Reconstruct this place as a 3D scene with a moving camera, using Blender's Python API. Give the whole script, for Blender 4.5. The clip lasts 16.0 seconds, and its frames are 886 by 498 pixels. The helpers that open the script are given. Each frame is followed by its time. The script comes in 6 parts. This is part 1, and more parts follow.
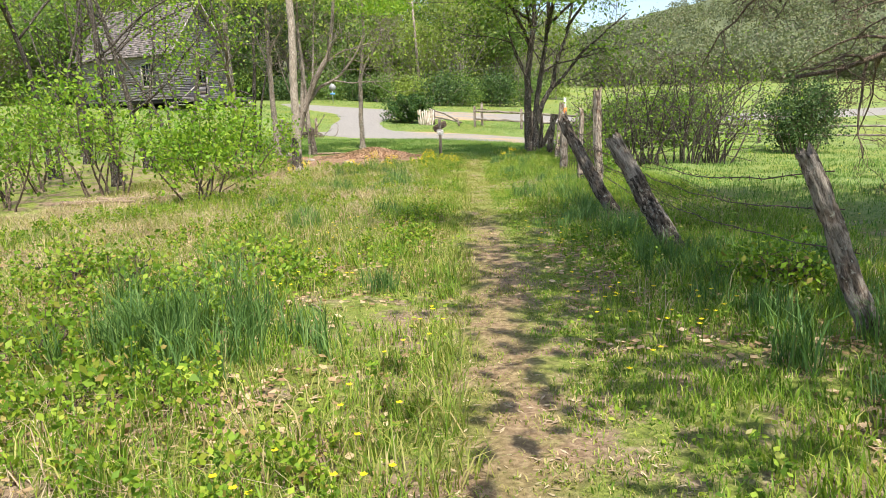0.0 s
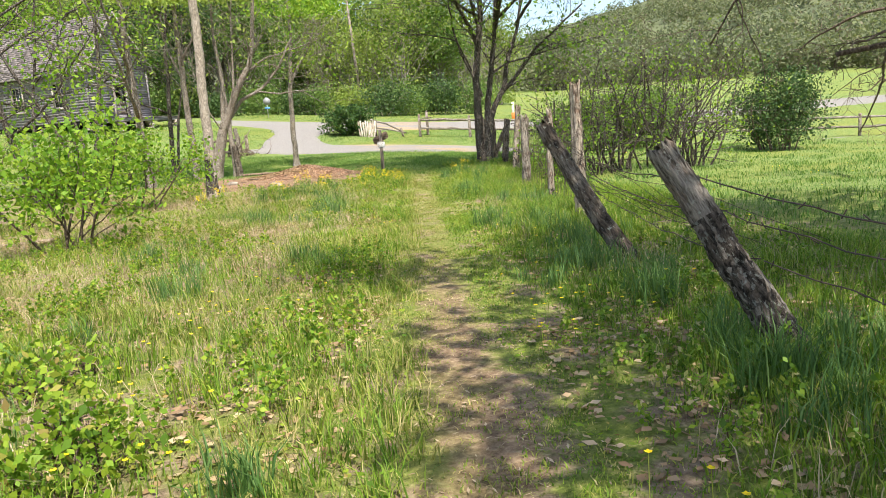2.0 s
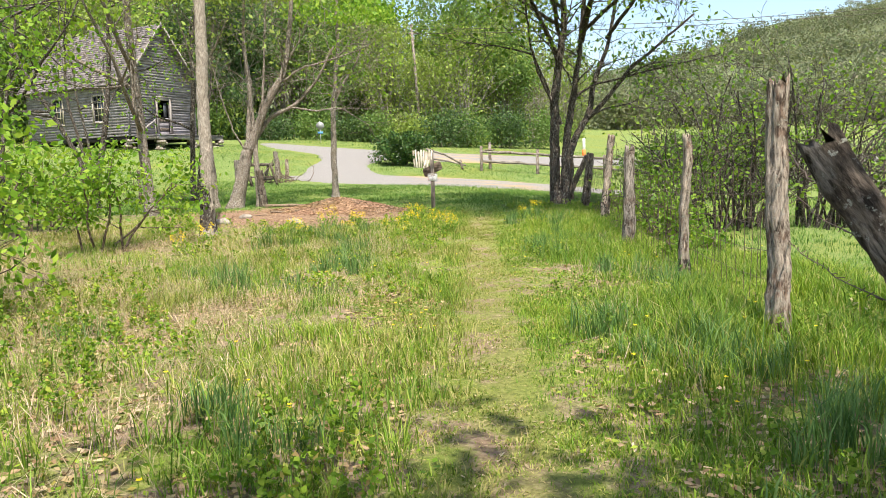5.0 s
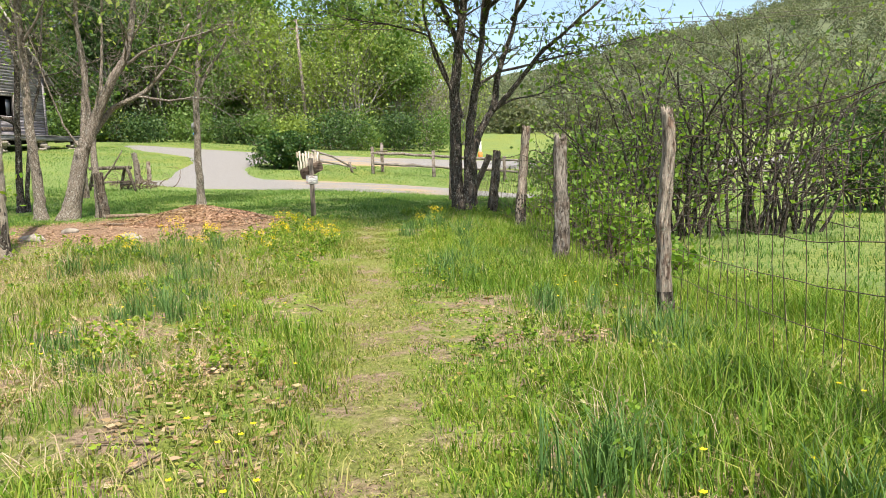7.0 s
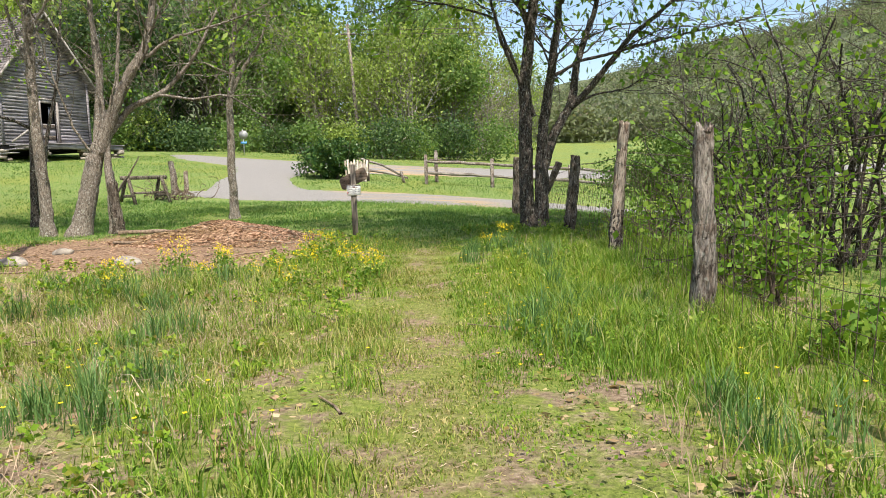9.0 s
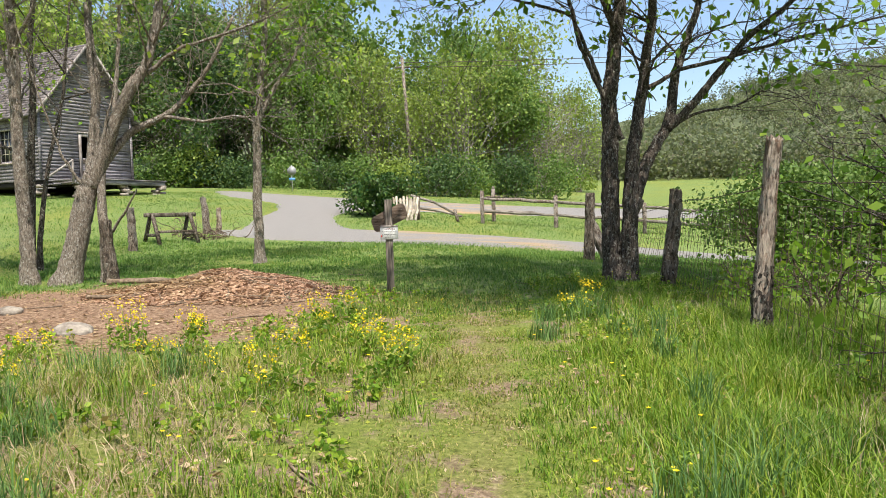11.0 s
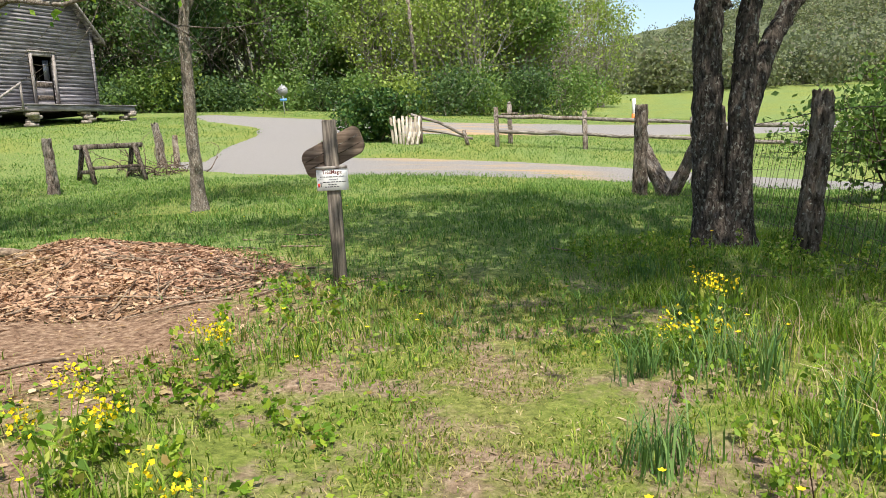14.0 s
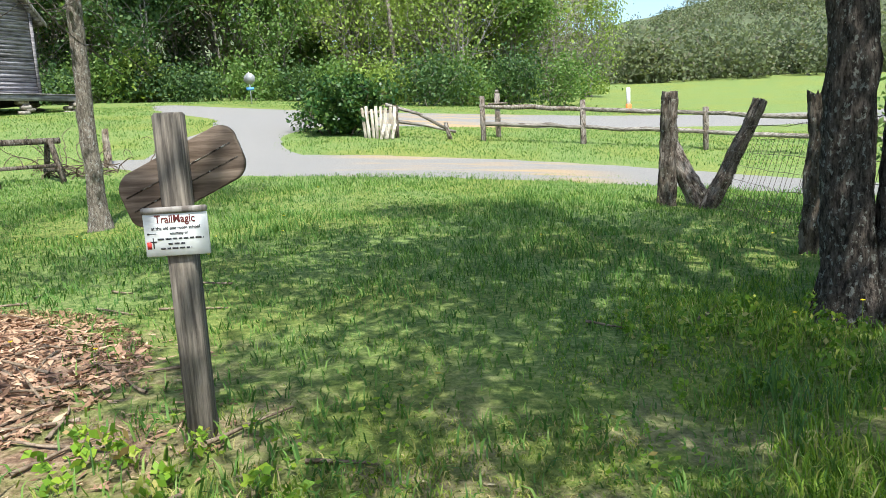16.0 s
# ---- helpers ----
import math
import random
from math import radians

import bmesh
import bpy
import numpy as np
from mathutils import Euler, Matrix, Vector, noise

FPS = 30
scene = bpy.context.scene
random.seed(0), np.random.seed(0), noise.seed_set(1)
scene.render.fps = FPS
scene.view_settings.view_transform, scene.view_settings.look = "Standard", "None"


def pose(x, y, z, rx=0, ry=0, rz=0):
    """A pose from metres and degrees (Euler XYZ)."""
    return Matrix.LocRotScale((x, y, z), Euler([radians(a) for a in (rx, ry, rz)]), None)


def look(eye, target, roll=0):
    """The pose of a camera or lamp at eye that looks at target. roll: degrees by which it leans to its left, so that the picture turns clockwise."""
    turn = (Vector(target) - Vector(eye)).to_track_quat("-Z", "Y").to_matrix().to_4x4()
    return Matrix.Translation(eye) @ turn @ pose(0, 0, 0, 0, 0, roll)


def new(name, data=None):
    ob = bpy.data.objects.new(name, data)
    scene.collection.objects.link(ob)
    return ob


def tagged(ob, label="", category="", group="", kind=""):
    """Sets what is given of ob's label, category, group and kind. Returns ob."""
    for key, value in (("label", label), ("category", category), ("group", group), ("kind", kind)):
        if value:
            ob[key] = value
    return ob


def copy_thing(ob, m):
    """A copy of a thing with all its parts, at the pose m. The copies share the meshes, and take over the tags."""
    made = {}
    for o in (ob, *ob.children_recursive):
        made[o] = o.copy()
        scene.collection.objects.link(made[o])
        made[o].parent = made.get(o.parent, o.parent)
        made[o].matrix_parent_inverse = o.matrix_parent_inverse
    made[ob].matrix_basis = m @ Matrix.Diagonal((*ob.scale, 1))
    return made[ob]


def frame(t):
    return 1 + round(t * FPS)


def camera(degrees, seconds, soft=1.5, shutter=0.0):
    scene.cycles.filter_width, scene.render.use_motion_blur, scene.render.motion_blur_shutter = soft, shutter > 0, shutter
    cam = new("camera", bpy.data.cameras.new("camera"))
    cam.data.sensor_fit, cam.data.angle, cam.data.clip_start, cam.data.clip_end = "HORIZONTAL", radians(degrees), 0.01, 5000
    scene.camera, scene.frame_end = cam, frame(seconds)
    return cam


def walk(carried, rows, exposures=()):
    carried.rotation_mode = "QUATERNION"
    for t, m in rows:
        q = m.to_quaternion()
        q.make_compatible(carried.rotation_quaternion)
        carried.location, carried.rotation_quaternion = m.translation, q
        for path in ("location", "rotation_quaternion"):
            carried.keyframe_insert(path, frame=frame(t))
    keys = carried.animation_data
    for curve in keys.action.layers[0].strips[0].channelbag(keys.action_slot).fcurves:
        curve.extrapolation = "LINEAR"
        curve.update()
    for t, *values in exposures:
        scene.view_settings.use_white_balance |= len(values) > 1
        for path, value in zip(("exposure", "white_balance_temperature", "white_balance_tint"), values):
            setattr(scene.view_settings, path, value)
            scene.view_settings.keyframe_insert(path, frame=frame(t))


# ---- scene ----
cam = camera(61.0, 16.0, soft=0.6)
METRES, EYE, TILT, LEAN, TURN = 25.45, 1.3, 0.0, 0.0, 0.0
ROWS = [
    (0.0, 0.0, 0.0, 0.0, -0.37, -9.65, 2.18),
    (0.5, 0.0024, 0.032, -0.0025, -1.07, -8.77, 3.57),
    (1.0, 0.0025, 0.0658, -0.0033, -1.29, -8.96, 4.2),
    (1.5, 0.0062, 0.0994, -0.0019, -4.39, -8.89, 4.7),
    (2.0, 0.0069, 0.131, -0.0005, -4.48, -9.17, 4.61),
    (2.5, 0.0089, 0.1633, -0.0015, -2.17, -9.15, 2.86),
    (3.0, 0.009, 0.1963, -0.0014, -0.52, -8.86, 1.87),
    (3.5, 0.0114, 0.2295, -0.0022, -0.29, -9.19, 1.47),
    (4.0, 0.0123, 0.262, -0.0002, 0.41, -7.88, 1.87),
    (6.5, 0.0233, 0.424, -0.0101, -4.22, -6.01, 2.35),
    (7.0, 0.0248, 0.4532, -0.0089, -7.93, -6.24, 2.17),
    (7.5, 0.0248, 0.4814, -0.0086, -4.57, -5.43, 3.16),
    (8.0, 0.025, 0.5104, -0.0101, -5.23, -6.54, 3.82),
    (8.5, 0.027, 0.5397, -0.0103, -4.85, -6.13, 2.87),
    (11.0, 0.0347, 0.6965, -0.0094, 0.31, -2.23, 1.89),
    (11.5, 0.0362, 0.7271, -0.0078, 1.38, -2.63, 2.13),
    (12.0, 0.0404, 0.7556, -0.0085, -0.45, -3.4, 1.92),
    (12.5, 0.0403, 0.7872, -0.008, -0.93, -5.06, 1.93),
    (13.0, 0.0437, 0.8163, -0.0078, -1.25, -7.03, 2.82),
    (13.5, 0.0426, 0.8471, -0.0065, 2.59, -8.76, 4.22),
    (14.0, 0.0434, 0.8772, -0.0057, 1.38, -8.2, 3.25),
    (14.5, 0.0433, 0.9081, -0.0044, 1.71, -8.02, 3.5),
    (15.0, 0.0454, 0.9382, -0.004, 0.81, -8.55, 3.14),
    (15.5, 0.0448, 0.9672, -0.0023, 0.6, -8.89, 2.98),
    (16.0, 0.0448, 0.9971, -0.0023, 0.06, -8.99, 3.3),
]
walk(cam, [(t, pose(0, 0, EYE, TILT, LEAN, TURN) @ pose(METRES * x, METRES * y, METRES * z, 90 + pitch, roll, yaw)) for t, x, y, z, yaw, pitch, roll in ROWS],
     exposures=[(0.0, 0.86, 6500, 10), (4.0, 0.96, 6500, 10), (6.5, 0.84, 6500, 10), (11.0, 0.6, 6400, 10), (14.0, 0.63, 6400, 10), (15.0, 0.78, 6150, 9), (16.0, 0.86, 5850, 5)])

# ---- light ----
world = bpy.data.worlds.new("sky")
scene.world = world
world.use_nodes = True
wn = world.node_tree.nodes
sky = wn.new("ShaderNodeTexSky")
sky.sky_type = "NISHITA"
sky.sun_disc = False
SUN_EL, SUN_X, SUN_Y = 59.0, 0.28, -0.96
sky.sun_elevation = radians(SUN_EL)
sky.sun_rotation = math.atan2(SUN_X, SUN_Y)
sky.dust_density = 2.0
wn["Background"].inputs["Strength"].default_value = 0.15
world.node_tree.links.new(sky.outputs["Color"], wn["Background"].inputs["Color"])
sun = new("sun", bpy.data.lights.new("sun", "SUN"))
sun.data.energy = 5.0
sun.data.angle = radians(0.5)
sun.data.color = (1.0, 0.94, 0.84)
ce = math.cos(radians(SUN_EL))
sun.matrix_world = look((SUN_X * ce * 50, SUN_Y * ce * 50, math.sin(radians(SUN_EL)) * 50), (0, 0, 0))

# ---- materials ----
RNG = np.random.default_rng(7)


class Nodes:
    """A small hand for node trees."""

    def __init__(self, name):
        self.mat = bpy.data.materials.new(name)
        self.mat.use_nodes = True
        self.tree = self.mat.node_tree
        self.bsdf = self.tree.nodes["Principled BSDF"]
        self.out = self.tree.nodes["Material Output"]

    def add(self, kind, **values):
        n = self.tree.nodes.new(kind)
        for key, v in values.items():
            n.inputs[key].default_value = v
        return n

    def link(self, a, b):
        self.tree.links.new(a, b)

    def coords(self, scale=(1, 1, 1)):
        c = self.add("ShaderNodeTexCoord")
        m = self.add("ShaderNodeMapping", Scale=scale)
        self.link(c.outputs["Object"], m.inputs["Vector"])
        return m.outputs["Vector"]

    def world_pos(self, scale=(1, 1, 1)):
        c = self.add("ShaderNodeNewGeometry")
        m = self.add("ShaderNodeMapping", Scale=scale)
        self.link(c.outputs["Position"], m.inputs["Vector"])
        return m.outputs["Vector"]

    def noise(self, vec, scale, detail=4.0, rough=0.6):
        n = self.add("ShaderNodeTexNoise", Scale=scale, Detail=detail, Roughness=rough)
        self.link(vec, n.inputs["Vector"])
        return n.outputs["Fac"]

    def ramp(self, fac, stops):
        r = self.add("ShaderNodeValToRGB")
        e = r.color_ramp.elements
        e[0].position, e[0].color = stops[0][0], (*stops[0][1], 1)
        e[1].position, e[1].color = stops[-1][0], (*stops[-1][1], 1)
        for p, c in stops[1:-1]:
            k = e.new(p)
            k.color = (*c, 1)
        self.link(fac, r.inputs["Fac"])
        return r.outputs["Color"]

    def mix(self, fac, a, b, mode="MIX"):
        m = self.tree.nodes.new("ShaderNodeMix")
        m.data_type, m.blend_type = "RGBA", mode
        for sock, v in ((m.inputs[0], fac), (m.inputs[6], a), (m.inputs[7], b)):
            if isinstance(v, bpy.types.NodeSocket):
                self.link(v, sock)
            elif isinstance(v, tuple):
                sock.default_value = (*v, 1)
            else:
                sock.default_value = v
        return m.outputs[2]

    def math(self, op, a, b=0.0):
        m = self.tree.nodes.new("ShaderNodeMath")
        m.operation = op
        for sock, v in ((m.inputs[0], a), (m.inputs[1], b)):
            if isinstance(v, bpy.types.NodeSocket):
                self.link(v, sock)
            else:
                sock.default_value = v
        return m.outputs[0]

    def step(self, v, lo, hi):
        m = self.add("ShaderNodeMapRange")
        m.interpolation_type = "SMOOTHSTEP"
        m.inputs["From Min"].default_value, m.inputs["From Max"].default_value = lo, hi
        self.link(v, m.inputs["Value"])
        return m.outputs["Result"]

    def done(self, color, rough=0.85, bump=None, depth=0.01, spec=0.3):
        if isinstance(color, tuple):
            self.bsdf.inputs["Base Color"].default_value = (*color, 1)
        else:
            self.link(color, self.bsdf.inputs["Base Color"])
        self.bsdf.inputs["Roughness"].default_value = rough
        self.bsdf.inputs["Specular IOR Level"].default_value = spec
        if bump is not None:
            b = self.add("ShaderNodeBump", Distance=depth)
            self.link(bump, b.inputs["Height"])
            self.link(b.outputs["Normal"], self.bsdf.inputs["Normal"])
        return self.mat


def leaf_material(name, stops, through_light=0.4, rough=0.55, span=0.6, tint=(0.72, 0.78, 0.6)):
    """Thin leaves or blades, each with a shade of its own, that let some light through."""
    n = Nodes(name)
    g = n.add("ShaderNodeNewGeometry")
    c = n.ramp(g.outputs["Random Per Island"], [(p, (min(1.0, 1.03 * r), gr, b)) for p, (r, gr, b) in stops])
    big = n.noise(n.world_pos(), span, 3)
    c = n.mix(n.step(big, 0.35, 0.7), c, n.mix(1.0, c, tint, "MULTIPLY"))
    n.done(c, rough, spec=0.25)
    tr = n.add("ShaderNodeBsdfTranslucent")
    n.link(n.mix(1.0, c, (1.0, 1.0, 0.55), "MULTIPLY"), tr.inputs["Color"])
    m = n.add("ShaderNodeMixShader", Fac=through_light)
    n.link(n.bsdf.outputs[0], m.inputs[1])
    n.link(tr.outputs[0], m.inputs[2])
    n.link(m.outputs[0], n.out.inputs["Surface"])
    return n.mat


def bark_material(name, dark, light, lichen=None):
    n = Nodes(name)
    v = n.coords((1, 1, 0.3))
    ridges = n.noise(v, 42, 6, 0.75)
    c = n.ramp(ridges, [(0.4, dark), (0.52, tuple((a + b) / 2 for a, b in zip(dark, light))), (0.62, light)])
    if lichen:
        patch = n.noise(n.coords((1, 1, 0.7)), 30.0, 6, 0.7)
        c = n.mix(n.step(patch, 0.55, 0.61), c, lichen)
    return n.done(c, 0.95, ridges, 0.05, 0.1)


def wood_material(name, dark, light, along=(1, 1, 0.08), scale=30, bump=0.006):
    n = Nodes(name)
    grain = n.noise(n.coords(along), scale, 6, 0.65)
    blot = n.noise(n.coords(), 2.5, 4)
    c = n.ramp(grain, [(0.4, dark), (0.5, tuple(0.6 * a + 0.4 * b for a, b in zip(dark, light))), (0.64, light)])
    info = n.add("ShaderNodeObjectInfo")
    c = n.mix(n.step(blot, 0.35, 0.75), c, n.mix(1.0, c, (0.62, 0.6, 0.58), "MULTIPLY"))
    c = n.mix(n.math("MULTIPLY", info.outputs["Random"], 0.35), c, n.mix(1.0, c, (0.55, 0.53, 0.5), "MULTIPLY"))
    return n.done(c, 0.9, grain, bump, 0.15)


def post_material(name, dark, light, bark, cover, lichen=(0.36, 0.36, 0.3)):
    """Split weathered wood with checks along it, patches of clinging bark and grey lichen."""
    n = Nodes(name)
    grain = n.noise(n.coords((1, 1, 0.16)), 42, 6, 0.7)
    flakes = n.noise(n.coords((1, 1, 0.3)), 24, 5, 0.7)
    patches = n.noise(n.coords((1, 1, 0.45)), 9, 5, 0.65)
    spots = n.noise(n.coords(), 26, 5, 0.7)
    wood = n.ramp(grain, [(0.36, dark), (0.47, tuple(0.5 * a + 0.5 * b for a, b in zip(dark, light))), (0.62, light)])
    rind = n.ramp(flakes, [(0.38, tuple(0.3 * b for b in bark)), (0.5, bark), (0.64, tuple(min(1, 2.1 * b) for b in bark))])
    c = n.mix(n.step(patches, cover - 0.04, cover + 0.04), rind, wood)
    c = n.mix(n.math("MULTIPLY", n.step(spots, 0.58, 0.66), 0.75), c, lichen)
    return n.done(c, 0.95, n.math("ADD", grain, flakes), 0.03, 0.1)


BARK_DARK = bark_material("dark_bark", (0.022, 0.018, 0.015), (0.15, 0.122, 0.1), (0.26, 0.255, 0.22))
BARK_GREY = bark_material("grey_bark", (0.1, 0.08, 0.062), (0.37, 0.31, 0.25), (0.42, 0.4, 0.35))
BARK_PALE = bark_material("pale_bark", (0.22, 0.18, 0.14), (0.5, 0.43, 0.35))
BARK_TWIG = bark_material("twig_bark", (0.07, 0.05, 0.04), (0.24, 0.18, 0.13))
BARK_WOODS = bark_material("woods_bark", (0.15, 0.13, 0.11), (0.42, 0.37, 0.32))
CANE = bark_material("bramble_cane", (0.09, 0.045, 0.03), (0.26, 0.15, 0.1))
POST_WOOD = post_material("weathered_post_wood", (0.05, 0.04, 0.032), (0.36, 0.31, 0.26), (0.13, 0.1, 0.078), 0.5)
POST_PALE = post_material("pale_post_wood", (0.08, 0.06, 0.046), (0.47, 0.39, 0.31), (0.16, 0.11, 0.08), 0.46)
POST_DARK = post_material("dark_post_wood", (0.03, 0.025, 0.02), (0.25, 0.21, 0.17), (0.085, 0.066, 0.05), 0.54)
RAIL_WOOD = wood_material("grey_rail_wood", (0.12, 0.1, 0.08), (0.42, 0.38, 0.33), (0.06, 1, 1), 30, 0.01)
SIDING = wood_material("grey_siding", (0.13, 0.12, 0.122), (0.44, 0.405, 0.41), (0.05, 1, 1), 20, 0.006)
SHINGLE = wood_material("grey_shingle", (0.13, 0.11, 0.105), (0.37, 0.33, 0.32), (1, 0.15, 1), 20, 0.006)
TRIM_WOOD = wood_material("pale_trim_wood", (0.2, 0.17, 0.15), (0.5, 0.46, 0.42), (1, 1, 0.08), 20, 0.004)
WHITE_PAINT = wood_material("worn_white_paint", (0.28, 0.24, 0.18), (0.66, 0.61, 0.5), (1, 1, 0.1), 14, 0.004)
SIGN_WOOD = wood_material("brown_sign_wood", (0.12, 0.085, 0.062), (0.31, 0.235, 0.18), (0.07, 1, 1), 26, 0.006)
SIGN_POST = wood_material("sign_post_wood", (0.1, 0.084, 0.07), (0.34, 0.29, 0.235), (1, 1, 0.06), 40, 0.006)
MULCH = wood_material("wood_chips", (0.27, 0.155, 0.09), (0.62, 0.42, 0.28), (1, 1, 1), 20, 0.004)
STICK = wood_material("dry_stick", (0.14, 0.1, 0.07), (0.4, 0.31, 0.22), (1, 1, 1), 20, 0.004)
STONE = wood_material("field_stone", (0.2, 0.17, 0.14), (0.46, 0.41, 0.34), (1, 1, 1), 9, 0.012)
CHIP = leaf_material("shredded_chips", [(0.0, (0.16, 0.09, 0.055)), (0.5, (0.32, 0.19, 0.12)), (1.0, (0.52, 0.36, 0.24))], 0.03, 0.8)
# near-black shell behind the boards: the unlit interior's darkness is put into its colour
DARK_ROOM = Nodes("dark_room_shell").done((0.03, 0.026, 0.023), 0.9)


def plain(name, color, rough=0.6, metal=0.0):
    n = Nodes(name)
    grime = n.noise(n.coords(), 9, 5)
    n.done(n.mix(n.step(grime, 0.4, 0.75), color, tuple(0.7 * c for c in color)), rough, spec=0.4)
    n.bsdf.inputs["Metallic"].default_value = metal
    return n.mat


WIRE = plain("rusty_wire", (0.12, 0.085, 0.065), 0.7, 0.5)
GALV = plain("galvanised_steel", (0.45, 0.46, 0.46), 0.5, 0.7)
SIGN_BACK = plain("aluminium_sign_back", (0.26, 0.26, 0.255), 0.55, 0.3)
BLUE = plain("blue_plate", (0.1, 0.28, 0.6))
WHITE = plain("white_board", (0.62, 0.61, 0.58), 0.7)
INK = plain("black_ink", (0.03, 0.028, 0.03))
INK_RED = plain("maroon_ink", (0.1, 0.016, 0.012))
FLAME_RED = plain("red_paint", (0.5, 0.04, 0.03))
ORANGE = plain("orange_plastic", (0.75, 0.2, 0.04))
YELLOW = leaf_material("yellow_petals", [(0.0, (0.85, 0.6, 0.01)), (1.0, (0.9, 0.72, 0.03))], 0.3)
GLASS = Nodes("window_glass").done((0.05, 0.055, 0.06), 0.08, spec=0.6)

LUSH = leaf_material("lush_grass", [(0.0, (0.085, 0.165, 0.018)), (0.4, (0.175, 0.3, 0.028)), (0.75, (0.295, 0.405, 0.045)), (0.91, (0.41, 0.43, 0.09)), (1.0, (0.56, 0.47, 0.25))], 0.45, tint=(0.7, 0.82, 0.85))
BLUEGREEN = leaf_material("blue_green_grass", [(0.0, (0.07, 0.15, 0.045)), (0.6, (0.135, 0.25, 0.072)), (1.0, (0.23, 0.345, 0.11))], 0.42)
LAWN = leaf_material("lawn_grass", [(0.0, (0.068, 0.15, 0.03)), (0.6, (0.142, 0.26, 0.046)), (1.0, (0.255, 0.35, 0.082))], 0.42, tint=(0.72, 0.83, 0.86))
MEADOW = leaf_material("meadow_grass", [(0.0, (0.12, 0.18, 0.025)), (0.4, (0.23, 0.31, 0.045)), (0.65, (0.36, 0.37, 0.1)), (1.0, (0.54, 0.43, 0.24))], 0.42)
STRAW = leaf_material("dry_grass", [(0.0, (0.27, 0.19, 0.125)), (0.6, (0.43, 0.33, 0.23)), (1.0, (0.6, 0.49, 0.36))], 0.25)
WEED = leaf_material("weed_leaves", [(0.0, (0.09, 0.18, 0.02)), (0.45, (0.2, 0.34, 0.03)), (0.85, (0.36, 0.46, 0.05)), (1.0, (0.42, 0.28, 0.12))], 0.45)
FRESH = leaf_material("fresh_spring_leaves", [(0.0, (0.1, 0.22, 0.02)), (0.5, (0.2, 0.36, 0.03)), (1.0, (0.35, 0.47, 0.06))], 0.5)
MAPLE_LEAF = leaf_material("young_tree_leaves", [(0.0, (0.09, 0.19, 0.025)), (0.5, (0.17, 0.3, 0.035)), (1.0, (0.28, 0.39, 0.06))], 0.5)
WOODS_LIGHT = leaf_material("yellow_green_canopy", [(0.0, (0.2, 0.28, 0.065)), (0.6, (0.29, 0.39, 0.085)), (1.0, (0.4, 0.47, 0.13))], 0.45)
WOODS_MID = leaf_material("green_canopy", [(0.0, (0.1, 0.18, 0.048)), (0.6, (0.16, 0.265, 0.068)), (1.0, (0.25, 0.34, 0.11))], 0.45)
WOODS_DARK = leaf_material("dark_green_canopy", [(0.0, (0.035, 0.075, 0.03)), (0.6, (0.08, 0.145, 0.05)), (1.0, (0.15, 0.22, 0.075))], 0.38)
WOODS_GREY = leaf_material("budding_canopy", [(0.0, (0.16, 0.135, 0.1)), (0.6, (0.25, 0.225, 0.16)), (1.0, (0.34, 0.35, 0.19))], 0.38)
# budding woods are grey-brown; distance haze is mixed into the grey as well
FAR_LEAF = leaf_material("haze_greyed_canopy", [(0.0, (0.16, 0.185, 0.11)), (0.4, (0.185, 0.215, 0.115)), (0.75, (0.21, 0.25, 0.12)), (1.0, (0.235, 0.215, 0.155))], 0.45, 0.85, 0.05, (0.68, 0.72, 0.78))
IVY = leaf_material("ivy_leaves", [(0.0, (0.022, 0.065, 0.017)), (0.7, (0.06, 0.125, 0.028)), (1.0, (0.15, 0.22, 0.05))], 0.25, 0.4)
DEAD_LEAF = leaf_material("dead_leaves", [(0.0, (0.24, 0.15, 0.085)), (0.5, (0.42, 0.29, 0.17)), (1.0, (0.6, 0.46, 0.31))], 0.25, 0.7)


